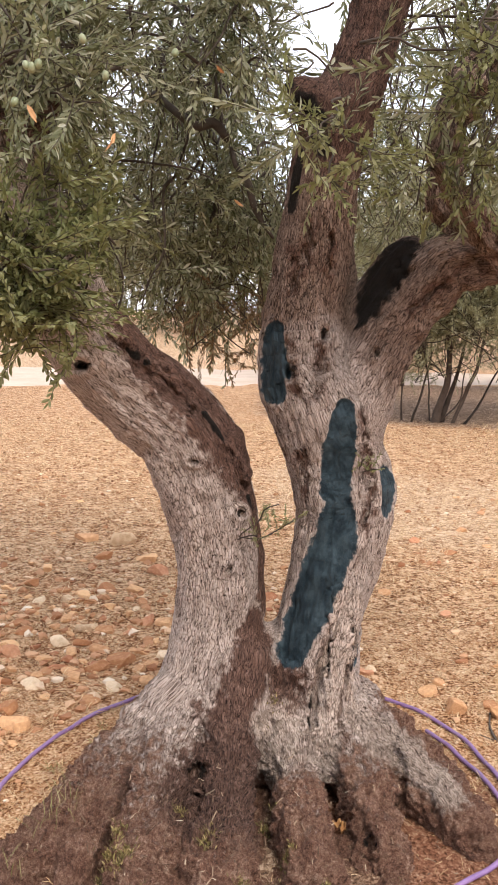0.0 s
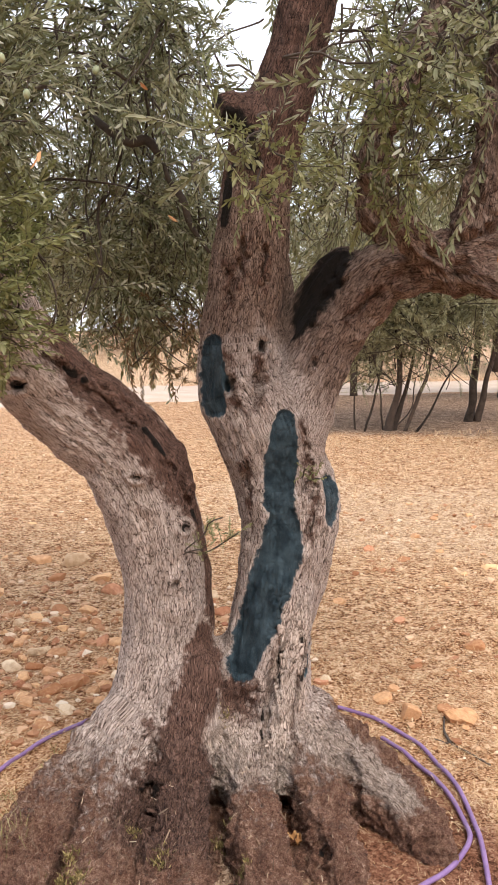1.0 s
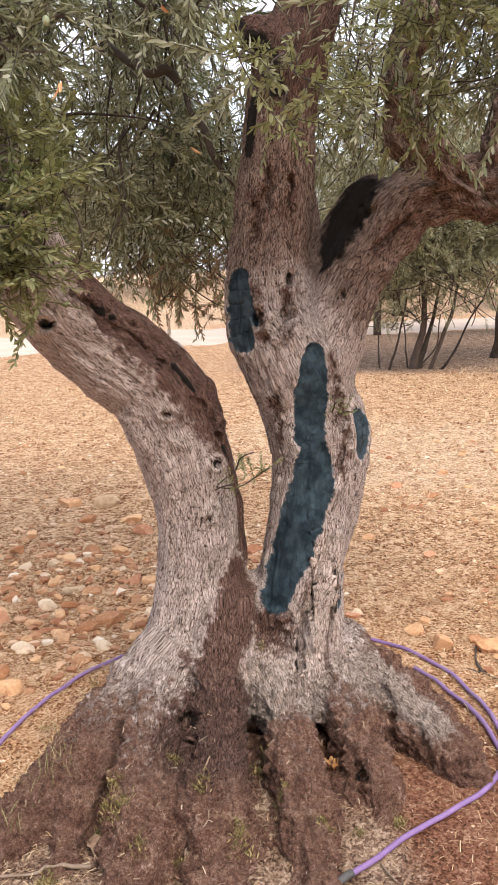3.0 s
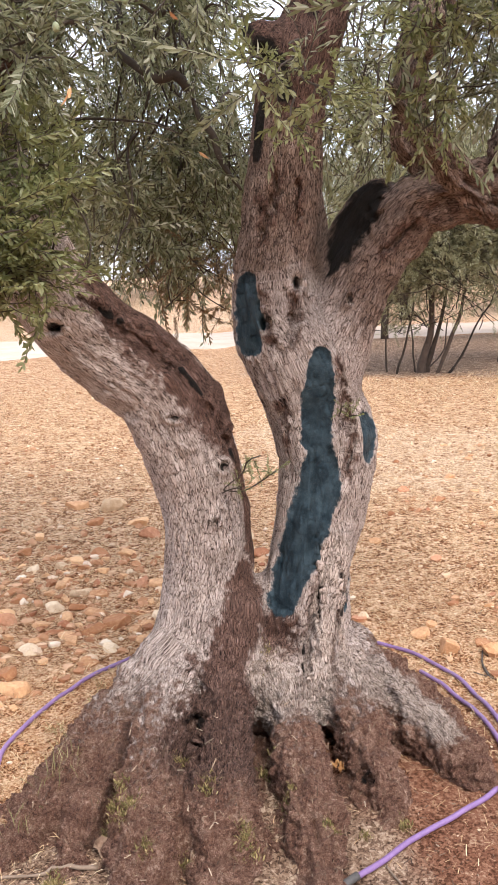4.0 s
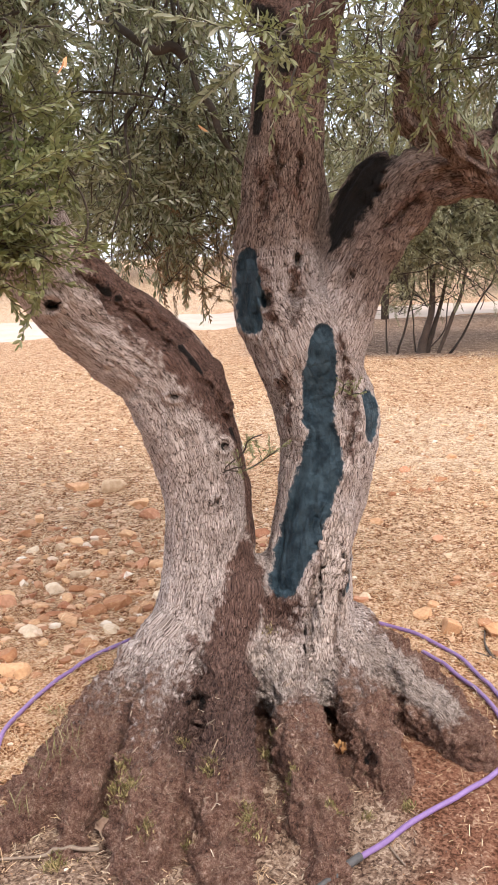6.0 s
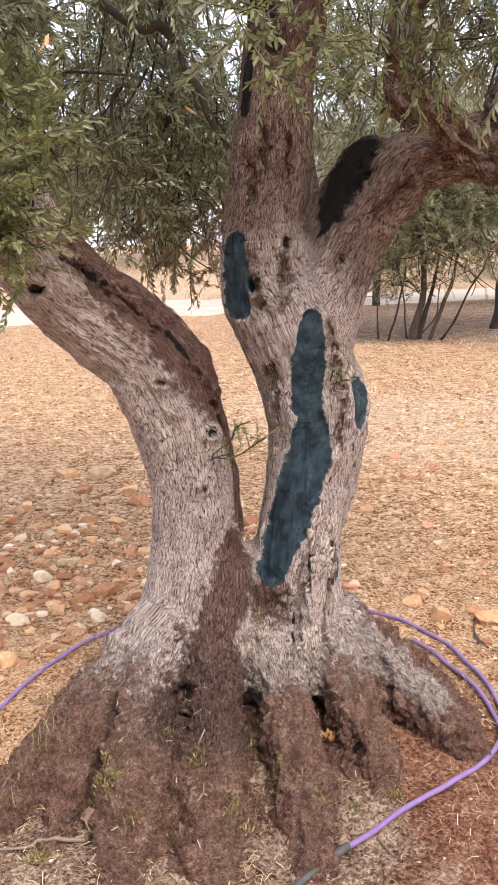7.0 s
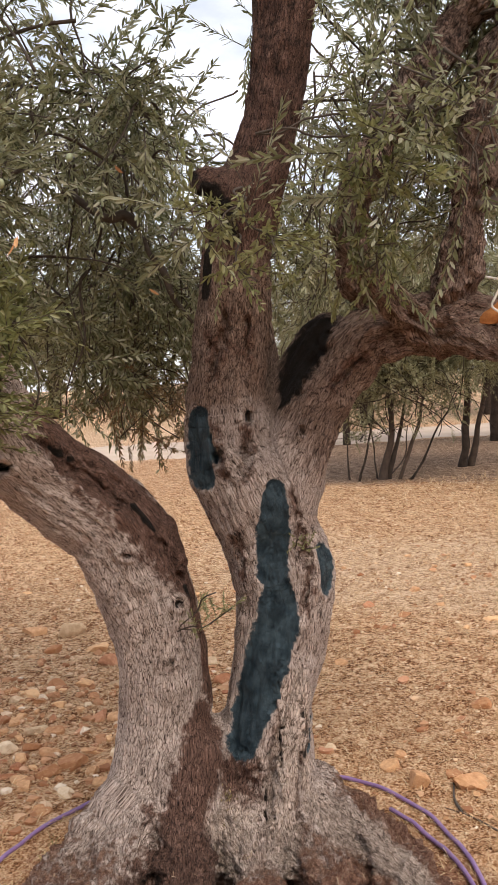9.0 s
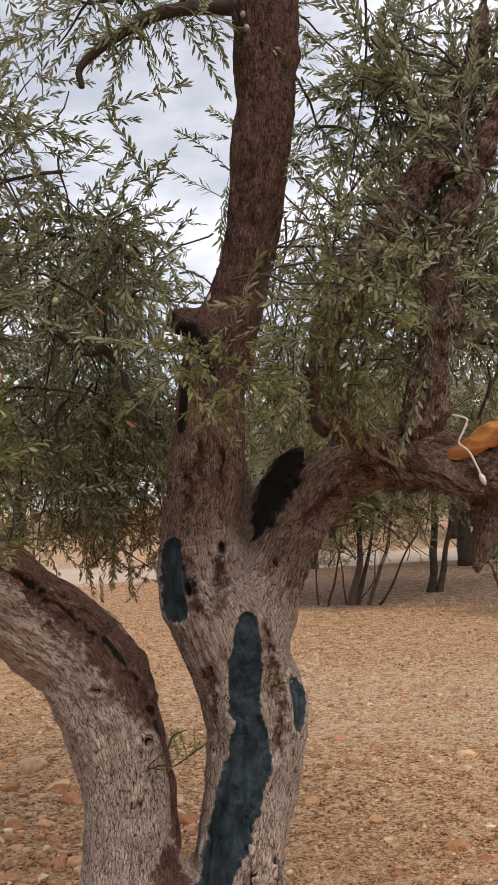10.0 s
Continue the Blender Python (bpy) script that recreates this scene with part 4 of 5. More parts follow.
for row, title in ((LIMB_UP, "upright brown limb"), (LIMB_REAR, "grey-brown limb rising into the crown"), (LIMB_FRONT, "dead broken limb reaching forward"), (BACK_LIMB, "")):
    wooden("limb", Wood([row], 0.03), 0.012, olive_tree, title, rough=1.3)

# ---- foliage: sprigs of narrow leaves in pairs along a twig
def leaf_shape(size, width, curl, fine):
    """A narrow leaf along +x, folded a little along its rib."""
    if fine:
        v = [(0, 0, 0), (0.28, 0.8, 0.10), (0.30, 0, -0.04), (0.28, -0.8, 0.10), (0.68, 0.85, 0.08), (0.70, 0, -0.05), (0.68, -0.85, 0.08), (1, 0, 0)]
        f = [(0, 2, 1), (0, 3, 2), (1, 2, 5, 4), (2, 3, 6, 5), (4, 5, 7), (5, 6, 7)]
    else:
        v = [(0, 0, 0), (0.45, 0.9, 0), (1, 0, 0), (0.45, -0.9, 0)]
        f = [(0, 1, 2, 3)]
    v = np.array(v, float) * (size, width / 2, width)
    v[:, 2] -= curl * (v[:, 0] / size) ** 2 * size
    return v, f


def turned(way, up):
    x = way / (np.linalg.norm(way) + 1e-9)
    y = np.cross(up, x)
    y /= np.linalg.norm(y) + 1e-9
    return np.stack([x, y, np.cross(x, y)], 1)


def sprig(length, pairs, size, fine=True, bare=0.12, wide=0.2):
    """One twig along +x that bends down, with its leaves. Returns leaves and twig apart."""
    t = np.linspace(0, 1, 6)
    bend, sway = rng.uniform(-0.12, 0.22), rng.uniform(-0.15, 0.15)
    line = np.stack([t * length, sway * length * t**2, -bend * length * t**2], 1)
    leaves = []
    for k in range(pairs):
        u = bare + (1 - bare) * (k + 0.5) / pairs
        at = np.array([np.interp(u, t, line[:, n]) for n in range(3)])
        spin = rng.uniform(-0.6, 0.6) + (math.pi / 2 if k % 2 else 0) * 0.8
        for side in (-1, 1):
            if rng.random() < 0.08:
                continue
            open_ = radians(rng.uniform(28, 62)) * (1 - 0.35 * u)
            out = np.array([math.cos(open_), side * math.sin(open_) * math.cos(spin), side * math.sin(open_) * math.sin(spin) * 0.8 - 0.08])
            up = np.array([-0.3, 0, 1]) + rng.normal(0, 0.45, 3)
            v, f = leaf_shape(size * rng.uniform(0.65, 1.15) * (1 - 0.35 * max(0, u - 0.6)), size * wide * rng.uniform(0.85, 1.2), rng.uniform(-0.05, 0.22), fine)
            leaves.append((v @ turned(out, up).T + at, f))
    v, f = leaf_shape(size * 0.8, size * 0.18, 0.1, fine)
    leaves.append((v + line[-1], f))
    return joined(leaves), tube(line, np.linspace(0.0016, 0.0007, 6) * (1 if fine else 1.6), 3)


class Foliage:
    """Gathers many turned copies of a few sprigs into one mesh of leaves and one of twigs."""

    def __init__(self, templates):
        self.templates, self.leaves, self.twigs = templates, [], []

    def put(self, at, way, scale=1.0):
        (leaf, leaf_faces), (twig, twig_faces) = self.templates[rng.integers(len(self.templates))]
        turn = turned(np.asarray(way, float), np.array([0, 0, 1.0]) + rng.normal(0, 0.5, 3)).T * scale
        self.leaves.append((leaf @ turn + at, leaf_faces))
        self.twigs.append((twig @ turn + at, twig_faces))

    def bough(self, start, end, sag, count, radius, loose=0.10, droop=0.5, scale=1.0, first=0.25):
        """A branch from start to end with sprigs along it."""
        start, end = np.asarray(start, float), np.asarray(end, float)
        size = np.linalg.norm(end - start)
        t = np.linspace(0, 1, 9)[:, None]
        line = start + (end - start) * t + sag * size * np.array([0, 0, 1.0]) * 4 * t * (1 - t)
        wob = rng.normal(0, 0.06 * size, (3, 3))
        line = line + sum(w * np.sin((k + 1) * math.pi * t) / (k + 1) for k, w in enumerate(wob))
        self.twigs.append(tube(line, np.linspace(radius, 0.0022, 9), 5))
        for _ in range(count):
            u = first + (1 - first) * rng.random() ** 0.8
            at = np.array([np.interp(u, t[:, 0], line[:, n]) for n in range(3)])
            k = min(int(u * 8), 7)
            along = line[k + 1] - line[k]
            way = along / np.linalg.norm(along) * 0.5 + rng.normal(0, 0.62, 3) + (0, 0, 0.15 - 0.8 * droop * rng.random())
            self.put(at + rng.normal(0, loose * 0.3, 3), way, scale * rng.uniform(0.75, 1.2))

    def finish(self, parent, leaf_mat, twig_mat, leaf_label="", name="crown"):
        for title, pieces, mat, label in ((name, self.leaves, leaf_mat, leaf_label), ("twig_work", self.twigs, twig_mat, "")):
            v, f = joined(pieces)
            ob = mesh_object(title, v, f, mat, parent, label, smooth=title == "twig_work")
            ob["kind"] = "stuff"


SPRIGS = [sprig(rng.uniform(0.18, 0.32), int(rng.integers(12, 18)), 0.039, True, 0.12, 0.235) for _ in range(12)]
YOUNG_SPRIGS = [sprig(rng.uniform(0.10, 0.20), int(rng.integers(9, 13)), 0.029, True, 0.1, 0.32) for _ in range(8)]
REAR_SPRIGS = [sprig(rng.uniform(0.18, 0.30), int(rng.integers(11, 16)), 0.044, False, 0.08, 0.25) for _ in range(12)]
FAR_SPRIGS = [sprig(rng.uniform(0.30, 0.45), 10, 0.085, False) for _ in range(8)]


def mass(foliage, hub, centre, radii, boughs, each, droop=0.5, radius=0.012, scale=1.0, sag=0.08, loose=0.1, first=0.25):
    """Boughs that fork off about half-way from a hub into an egg-shaped room, every way about."""
    hub = np.asarray(hub, float)
    for k in range(boughs):
        v = rng.normal(0, 1, 3)
        v *= rng.random() ** 0.45 / np.linalg.norm(v)
        end = np.asarray(centre) + v * np.asarray(radii)
        fork = hub + (end - hub) * rng.uniform(0.25, 0.65) + rng.normal(0, 0.5, 3) * np.asarray(radii)
        if k % 3 == 0 and radius < 0.01:
            way = np.linspace(0, 1, 6)[:, None]
            foliage.twigs.append(tube(hub + (fork - hub) * way + rng.normal(0, 0.012, (6, 3)), np.linspace(radius * 0.8, radius * 0.5, 6), 5))
        foliage.bough(fork, end, sag, each, radius * 0.8, loose, droop * 0.55, scale, first)


crown = Foliage(SPRIGS)
# hanging curtain behind the two stems
mass(crown, (-0.35, 3.5, 2.7), (-0.38, 3.25, 1.95), (0.52, 0.35, 0.56), 13, 12, 0.6, 0.008)
mass(crown, (-0.9, 3.2, 2.6), (-0.95, 3.1, 2.00), (0.45, 0.4, 0.62), 14, 12, 0.5, 0.008)
mass(crown, (-0.2, 3.6, 2.6), (-0.15, 3.45, 1.72), (0.36, 0.25, 0.34), 11, 12, 0.9, 0.007)
mass(crown, (-0.5, 3.0, 2.6), (-0.50, 2.95, 2.35), (0.50, 0.3, 0.28), 13, 11, 0.4, 0.008)
mass(crown, (-0.72, 2.6, 2.2), (-0.75, 2.75, 2.35), (0.36, 0.30, 0.24), 10, 10, 0.3, 0.008)
# the crown's far side, hanging low
rear = Foliage(REAR_SPRIGS)
for spot, room, boughs in (((-1.3, 5.0, 2.35), (0.9, 0.6, 0.75), 18), ((-0.2, 5.2, 2.35), (0.8, 0.6, 0.72), 13), ((0.9, 5.0, 2.5), (0.8, 0.6, 0.6), 20)):
    mass(rear, (spot[0], 4.4, 3.0), spot, room, boughs, 13, 0.6, 0.008, 1.1)
for x in np.arange(-1.5, 0.75, 0.3):
    mass(rear, (x, 4.0, 2.7), (x, 4.2, 1.86), (0.28, 0.45, 0.30), 6, 14, 0.7, 0.006)
mass(rear, (-0.45, 4.0, 2.2), (-0.35, 4.1, 1.62), (0.55, 0.3, 0.13), 11, 14, 0.9, 0.004, 0.9)
mass(rear, (-0.1, 3.6, 2.2), (-0.22, 3.6, 1.62), (0.30, 0.2, 0.20), 10, 13, 0.9, 0.004, 0.9)
mass(rear, (-0.3, 4.1, 2.9), (-0.15, 4.2, 2.50), (0.38, 0.3, 0.26), 11, 15, 0.4, 0.006)
mass(rear, (-1.2, 4.1, 3.1), (-1.15, 4.2, 2.60), (0.62, 0.4, 0.42), 20, 16, 0.4, 0.006)
rear.finish(olive_tree, LEAF, TWIG)
# sprays that hang before the stems
mass(crown, (-0.72, 2.5, 2.1), (-0.55, 2.30, 2.12), (0.28, 0.22, 0.20), 11, 9, 0.6, 0.006)
mass(crown, (0.20, 2.62, 2.12), (0.17, 2.30, 1.98), (0.14, 0.10, 0.08), 2, 5, 0.25, 0.005)
mass(crown, (0.60, 2.40, 2.3), (0.62, 2.27, 2.20), (0.26, 0.12, 0.14), 6, 5, 0.4, 0.005)
# right side and above
mass(crown, (0.85, 2.6, 2.1), (0.98, 2.88, 2.38), (0.36, 0.2, 0.28), 14, 11, 0.5, 0.007)
mass(crown, (0.75, 2.45, 2.45), (0.90, 2.78, 2.66), (0.40, 0.2, 0.30), 9, 10, 0.5, 0.007)
mass(crown, (0.40, 2.65, 3.2), (0.62, 3.0, 2.68), (0.42, 0.40, 0.48), 9, 10, 0.5, 0.008)
mass(crown, (0.95, 2.5, 2.6), (1.15, 2.9, 2.85), (0.5, 0.5, 0.5), 14, 10, 0.5, 0.008)
mass(crown, (0.95, 3.2, 2.8), (0.80, 3.5, 2.20), (0.60, 0.30, 0.45), 15, 12, 0.6, 0.007)
mass(crown, (0.66, 2.42, 2.3), (0.48, 2.26, 1.93), (0.17, 0.08, 0.12), 3, 4, 0.4, 0.004)
mass(crown, (0.90, 2.42, 2.4), (0.74, 2.28, 2.02), (0.16, 0.08, 0.14), 3, 4, 0.4, 0.004)
mass(crown, (1.3, 3.3, 2.6), (1.3, 3.4, 2.25), (0.5, 0.3, 0.5), 13, 12, 0.6, 0.007)
mass(crown, (1.2, 3.0, 2.2), (1.45, 2.9, 2.05), (0.4, 0.4, 0.35), 12, 11, 0.5, 0.007)
mass(crown, (0.95, 2.5, 2.9), (0.92, 2.65, 3.0), (0.42, 0.3, 0.28), 11, 10, 0.5, 0.006)
# thin sprays against the sky, then crown out of view overhead
mass(crown, (-0.78, 2.6, 2.4), (-0.55, 2.75, 2.85), (0.45, 0.35, 0.28), 11, 7, 0.3, 0.006)
mass(crown, (-0.30, 3.2, 2.7), (-0.12, 3.0, 2.50), (0.34, 0.25, 0.20), 11, 8, 0.2, 0.006)
mass(crown, (-0.8, 2.9, 2.7), (-0.62, 2.95, 3.12), (0.50, 0.35, 0.22), 12, 8, 0.3, 0.006)
mass(crown, (0.36, 2.65, 3.1), (-0.25, 2.75, 3.20), (0.50, 0.30, 0.18), 8, 8, 0.6, 0.010)
# unseen boughs added to shade the upper trunk and leaves
mass(crown, (0.40, 2.7, 3.5), (0.0, 1.7, 4.2), (1.6, 1.2, 0.4), 22, 9, 0.4, 0.012)
for line in ([(-0.40, 3.25, 2.30, 0.012), (-0.245, 3.1, 2.167, 0.015), (-0.179, 3.1, 2.174, 0.018), (-0.125, 3.1, 2.119, 0.013)], [(-0.12, 3.12, 2.10, 0.006), (-0.101, 3.1, 2.038, 0.010), (-0.056, 3.1, 1.974, 0.014), (-0.031, 3.1, 1.891, 0.011), (0.033, 3.1, 1.797, 0.005)],
             [(0.40, 2.68, 3.16, 0.035), (0.267, 2.70, 3.20, 0.026), (0.033, 2.75, 3.195, 0.020), (-0.192, 2.80, 3.066, 0.014), (-0.203, 2.80, 2.98, 0.010)], [(0.86, 2.58, 2.06, 0.026), (0.93, 2.60, 2.075, 0.022), (1.03, 2.64, 2.13, 0.018), (1.2, 2.7, 2.2, 0.012), (1.4, 2.75, 2.25, 0.006)]):
    row = rounded(line, 5)
    crown.twigs.append(tube(row[:, :3], row[:, 3], 8))
crown.finish(olive_tree, LEAF, TWIG, "narrow grey-green olive leaves")
young = Foliage(YOUNG_SPRIGS)
mass(young, (-0.58, 2.46, 1.62), (-0.60, 2.30, 1.62), (0.22, 0.12, 0.15), 20, 10, 0.3, 0.004)
mass(young, (0.52, 2.32, 2.12), (0.44, 2.30, 1.86), (0.13, 0.06, 0.14), 7, 6, 0.9, 0.002, 0.8)
mass(young, (-0.56, 2.42, 1.52), (-0.56, 2.30, 1.50), (0.14, 0.08, 0.07), 12, 9, 0.4, 0.003)
mass(young, (-0.62, 2.46, 1.75), (-0.52, 2.32, 1.82), (0.25, 0.14, 0.18), 13, 9, 0.3, 0.004)
young.bough((0.16, 2.60, 2.05), (0.24, 2.14, 1.90), 0.06, 12, 0.004, 0.04, 0.3)
young.bough((0.18, 2.60, 2.10), (0.05, 2.20, 2.00), 0.06, 10, 0.004, 0.04, 0.3)
young.bough((0.17, 2.62, 2.0), (0.20, 2.20, 1.83), 0.05, 10, 0.004, 0.04, 0.3)
mass(young, (0.56, 2.36, 2.28), (0.50, 2.24, 2.06), (0.13, 0.06, 0.13), 5, 8, 0.4, 0.004)
young.bough((0.80, 2.5, 2.35), (0.62, 2.2, 2.05), 0.05, 8, 0.004, 0.04, 0.4)
young.bough((-0.055, 2.605, 0.865), (0.060, 2.53, 0.985), 0.02, 8, 0.0018, 0.008, 0.0, 0.42, 0.35)
young.bough((-0.055, 2.605, 0.865), (0.105, 2.54, 0.935), 0.02, 8, 0.0018, 0.008, 0.0, 0.42, 0.35)
young.bough((-0.06, 2.61, 0.855), (0.0, 2.53, 0.89), 0.02, 6, 0.002, 0.01, 0.0, 0.38, 0.2)
young.bough((0.305, 2.625, 1.08), (0.31, 2.56, 1.12), 0.02, 6, 0.002, 0.01, 0.0, 0.35, 0.2)
young.bough((0.315, 2.625, 1.07), (0.35, 2.57, 1.09), 0.02, 5, 0.002, 0.01, 0.0, 0.35, 0.2)
young.finish(olive_tree, FRESH, TWIG, "small fresh green shoots", "shoot_foliage")
dry = Foliage(SPRIGS)
mass(dry, (-0.15, 3.5, 1.75), (-0.12, 3.35, 1.45), (0.34, 0.22, 0.12), 14, 5, 1.0, 0.0025, 0.62)
dry.finish(olive_tree, DRY_LEAF, TWIG, "dry brown leaves on hanging twigs", "dry_leaves")

WITHERED = plain_material("withered_leaf", (0.42, 0.17, 0.06), (0.68, 0.40, 0.20), 40, 0.6, 0.0005)
for at, size in (((-0.57, 2.15, 2.01), 0.050), ((-0.13, 2.2, 2.12), 0.042), ((-0.36, 2.1, 1.93), 0.040), ((-0.37, 2.2, 1.96), 0.045), ((-0.10, 2.9, 1.90), 0.040)):
    v, f = leaf_shape(size, size * 0.3, 0.2, True)
    mesh_object("withered_leaf", v @ turned(np.array([*rng.normal(0, 0.6, 2), -0.8]), rng.normal(0, 1, 3)).T + at, f, WITHERED, olive_tree, "withered orange leaf")

# ---- trees behind
def back_tree(name, label, at, stems, rooms, slim, group="trees behind the olive"):
    """stems: lines of x, y, z, radius from the foot; rooms: centre, radii, boughs, sprigs each, hub."""
    tree = thing(name, label, "tree", (*at, float(ground_height(*at))), group)
    for line in stems:
        row = rounded(line, 4)
        row[:, :3] += 0.02 * np.stack([layered(row[:, :3] * 3 + k * 9, 2) for k in range(3)], 1)
        v, f = tube(row[:, :3], row[:, 3] * slim, 9)
        v = v + 0.06 * row[:, 3].mean() * rng.normal(0, 1, (len(v), 3))
        mesh_object("trunk", v, f, FAR_BARK, tree, smooth=True)
    leaves = Foliage(FAR_SPRIGS)
    for hub, centre, radii, boughs, each, scale in rooms:
        mass(leaves, hub, centre, radii, boughs, each, 0.8, 0.009, scale, 0.1, 0.3, 0.2)
    leaves.finish(tree, FAR_LEAF, FAR_BARK)
    return tree


back_tree("shrubby_tree", "many-stemmed young olive with bare lower stems", (2.75, 13.1),
          [[(-0.40, 0, -0.05, 0.030), (-0.22, 0, 0.6, 0.024), (-0.12, 0.1, 1.0, 0.02), (-0.15, 0.1, 1.6, 0.014)], [(0.0, 0.1, -0.05, 0.13), (0.05, 0.1, 0.25, 0.085), (0.16, 0.1, 0.7, 0.07), (0.12, 0.1, 1.6, 0.04)],
           [(0.08, 0.1, -0.02, 0.08), (0.25, 0.2, 0.5, 0.05), (0.36, 0.2, 0.9, 0.035), (0.5, 0.2, 1.8, 0.022)], [(0.22, 0, -0.05, 0.045), (0.40, 0, 0.45, 0.045), (0.58, 0.0, 0.9, 0.035), (0.7, 0.1, 1.6, 0.022)],
           [(0.36, -0.1, -0.05, 0.034), (0.62, -0.1, 0.35, 0.026), (0.80, -0.1, 0.75, 0.02), (1.15, 0, 1.25, 0.014)], [(-0.48, 0.3, -0.05, 0.026), (-0.50, 0.3, 0.5, 0.02), (-0.46, 0.3, 1.0, 0.02), (-0.5, 0.3, 1.8, 0.012)],
           [(-0.05, 0.2, -0.05, 0.022), (-0.12, 0.2, 0.6, 0.018), (-0.22, 0.2, 1.1, 0.014), (-0.4, 0.2, 1.8, 0.01)], [(0.1, -0.1, 0.1, 0.02), (0.3, -0.1, 0.35, 0.016), (0.36, -0.1, 0.8, 0.012)]],
          [((0.1, 0.1, 1.5), (0.2, 0.1, 1.75), (1.5, 1.0, 0.76), 110, 16, 0.9), ((0.1, 0.1, 1.8), (0.2, 0.2, 2.8), (1.8, 1.2, 0.95), 80, 14, 1.1), ((0.1, 0.1, 0.7), (0.15, 0.1, 1.0), (1.2, 0.6, 0.35), 26, 9, 0.6)], 0.66)
back_tree("shade_tree", "dark twin-trunked tree with leaning stems", (4.38, 14.35),
          [[(-0.06, 0, -0.05, 0.14), (0.0, 0, 0.25, 0.11), (0.04, 0, 0.8, 0.095), (0.08, 0, 1.6, 0.085), (-0.1, 0, 3.0, 0.05)], [(0.1, 0.05, -0.05, 0.11), (0.22, 0.05, 0.5, 0.075), (0.34, 0.05, 1.1, 0.06), (0.5, 0.1, 1.8, 0.055), (0.9, 0.1, 3.0, 0.04)]],
          [((0.1, 0, 1.8), (0.3, 0, 2.1), (2.1, 1.2, 0.80), 100, 15, 1.0), ((0.1, 0, 2.2), (0.3, 0, 3.2), (2.2, 1.5, 1.0), 50, 13, 1.2)], 0.62)
back_tree("shade_tree", "slim upright trunk under a grey-green crown", (3.40, 20.35),
          [[(0, 0, -0.05, 0.19), (0, 0, 1.0, 0.15), (0.1, 0, 2.6, 0.12), (0.2, 0, 4, 0.06)]],
          [((0, 0, 2.4), (0, 0, 3.0), (3.2, 1.8, 1.6), 90, 13, 1.6)], 0.5)
back_tree("shade_tree", "pair of dark trunks beside the pale track", (6.9, 19.2),
          [[(-0.3, 0, -0.05, 0.2), (-0.3, 0, 1.0, 0.16), (-0.2, 0, 2.6, 0.12), (0, 0, 4, 0.06)], [(0.35, 0.1, -0.05, 0.18), (0.4, 0.1, 1.0, 0.15), (0.6, 0.1, 2.6, 0.1)]],
          [((0, 0, 2.4), (0, 0, 2.8), (3.2, 2.0, 1.5), 90, 13, 1.5)], 0.9)
back_tree("low_bush", "low twiggy grey bush on the open ground", (4.55, 11.2),
          [[(-0.1, 0, -0.05, 0.03), (-0.3, 0, 0.5, 0.02), (-0.45, 0, 0.9, 0.01)], [(0.1, 0, -0.05, 0.03), (0.1, 0, 0.6, 0.02), (0.2, 0, 1.1, 0.01)]],
          [((0, 0, 0.4), (0.1, 0, 0.75), (0.65, 0.5, 0.5), 22, 9, 0.8)], 0.8)
far_tree = back_tree("far_tree", "rounded grey-green tree far behind the track", (-7.5, 33),
                     [[(0, 0, -0.1, 0.3), (0.1, 0, 1.4, 0.22), (0.3, 0, 3.5, 0.12)], [(0.1, 0, 0.8, 0.2), (-0.5, 0.2, 2.4, 0.12), (-1.0, 0.3, 4.0, 0.08)]],
                     [((0, 0, 2.4), (0, 0, 3.6), (3.6, 2.6, 2.2), 48, 12, 2.8)], 1.0, "trees beyond the track")
for k in range(20):
    x = -30 + 3.9 * k + rng.uniform(-1, 1)
    y = 34 + 4.0 * (k % 3) + rng.uniform(-1, 1)
    s = rng.uniform(0.85, 1.5)
    copy_thing(far_tree, pose(x, y, float(ground_height(x, y)), 0, 0, rng.uniform(0, 360)) @ Matrix.Diagonal((s, s, s, 1)))
for k, (x, y, s) in enumerate([(5.2, 27.5, 0.62), (9.5, 28.5, 0.7), (2.6, 29.5, 0.6), (13, 27, 0.7), (-8, 14, 0.8), (11, 13, 0.8), (-6, -5, 1.0), (5, -6, 1.0), (0, -9, 1.1)]):
    copy_thing(far_tree, pose(x, y, float(ground_height(x, y)), 0, 0, 70 * k) @ Matrix.Diagonal((s, s, s, 1)))


def dry_grass():
    """Dry blades along the edge of the trees' shade."""
    pieces = []
    for _ in range(600):
        x = rng.uniform(0.6, 6.5)
        y = 12.75 - 0.1 * x + rng.normal(0, 0.16) + 0.3 * math.sin(x * 2.1)
        if wavy(np.array([[x * 1.7, y * 1.7, 0.5]]))[0] < -0.15:
            continue
        n = rng.uniform(0.03, 0.11)
        v, f = leaf_shape(n, n * 0.09, rng.uniform(0.0, 0.5), False)
        pieces.append((v @ turned(np.array([*rng.normal(0, 0.45, 2), 1.0]), rng.normal(0, 1, 3)).T + (x, y, float(ground_height(x, y)) - 0.01), f))
    v, f = joined(pieces)
    tagged(mesh_object("dry_grass", v, f, STRAW), "thin dry grass at the edge of the shade", "grass", kind="stuff")


dry_grass()

# ---- hoses, stones, litter
def hose(name, label, parts, category="hose"):
    ob = thing(name, label, category)
    for title, line, radius, mat, text in parts:
        row = rounded(line, 6)
        z = ground_height(row[:, 0], row[:, 1]) + radius + 0.003
        v, f = tube(np.column_stack([row[:, :2], z + (row[:, 2] if row.shape[1] > 2 else 0)]), radius, 12)
        mesh_object(title, v, f, mat, ob, text, smooth=True)
    return ob


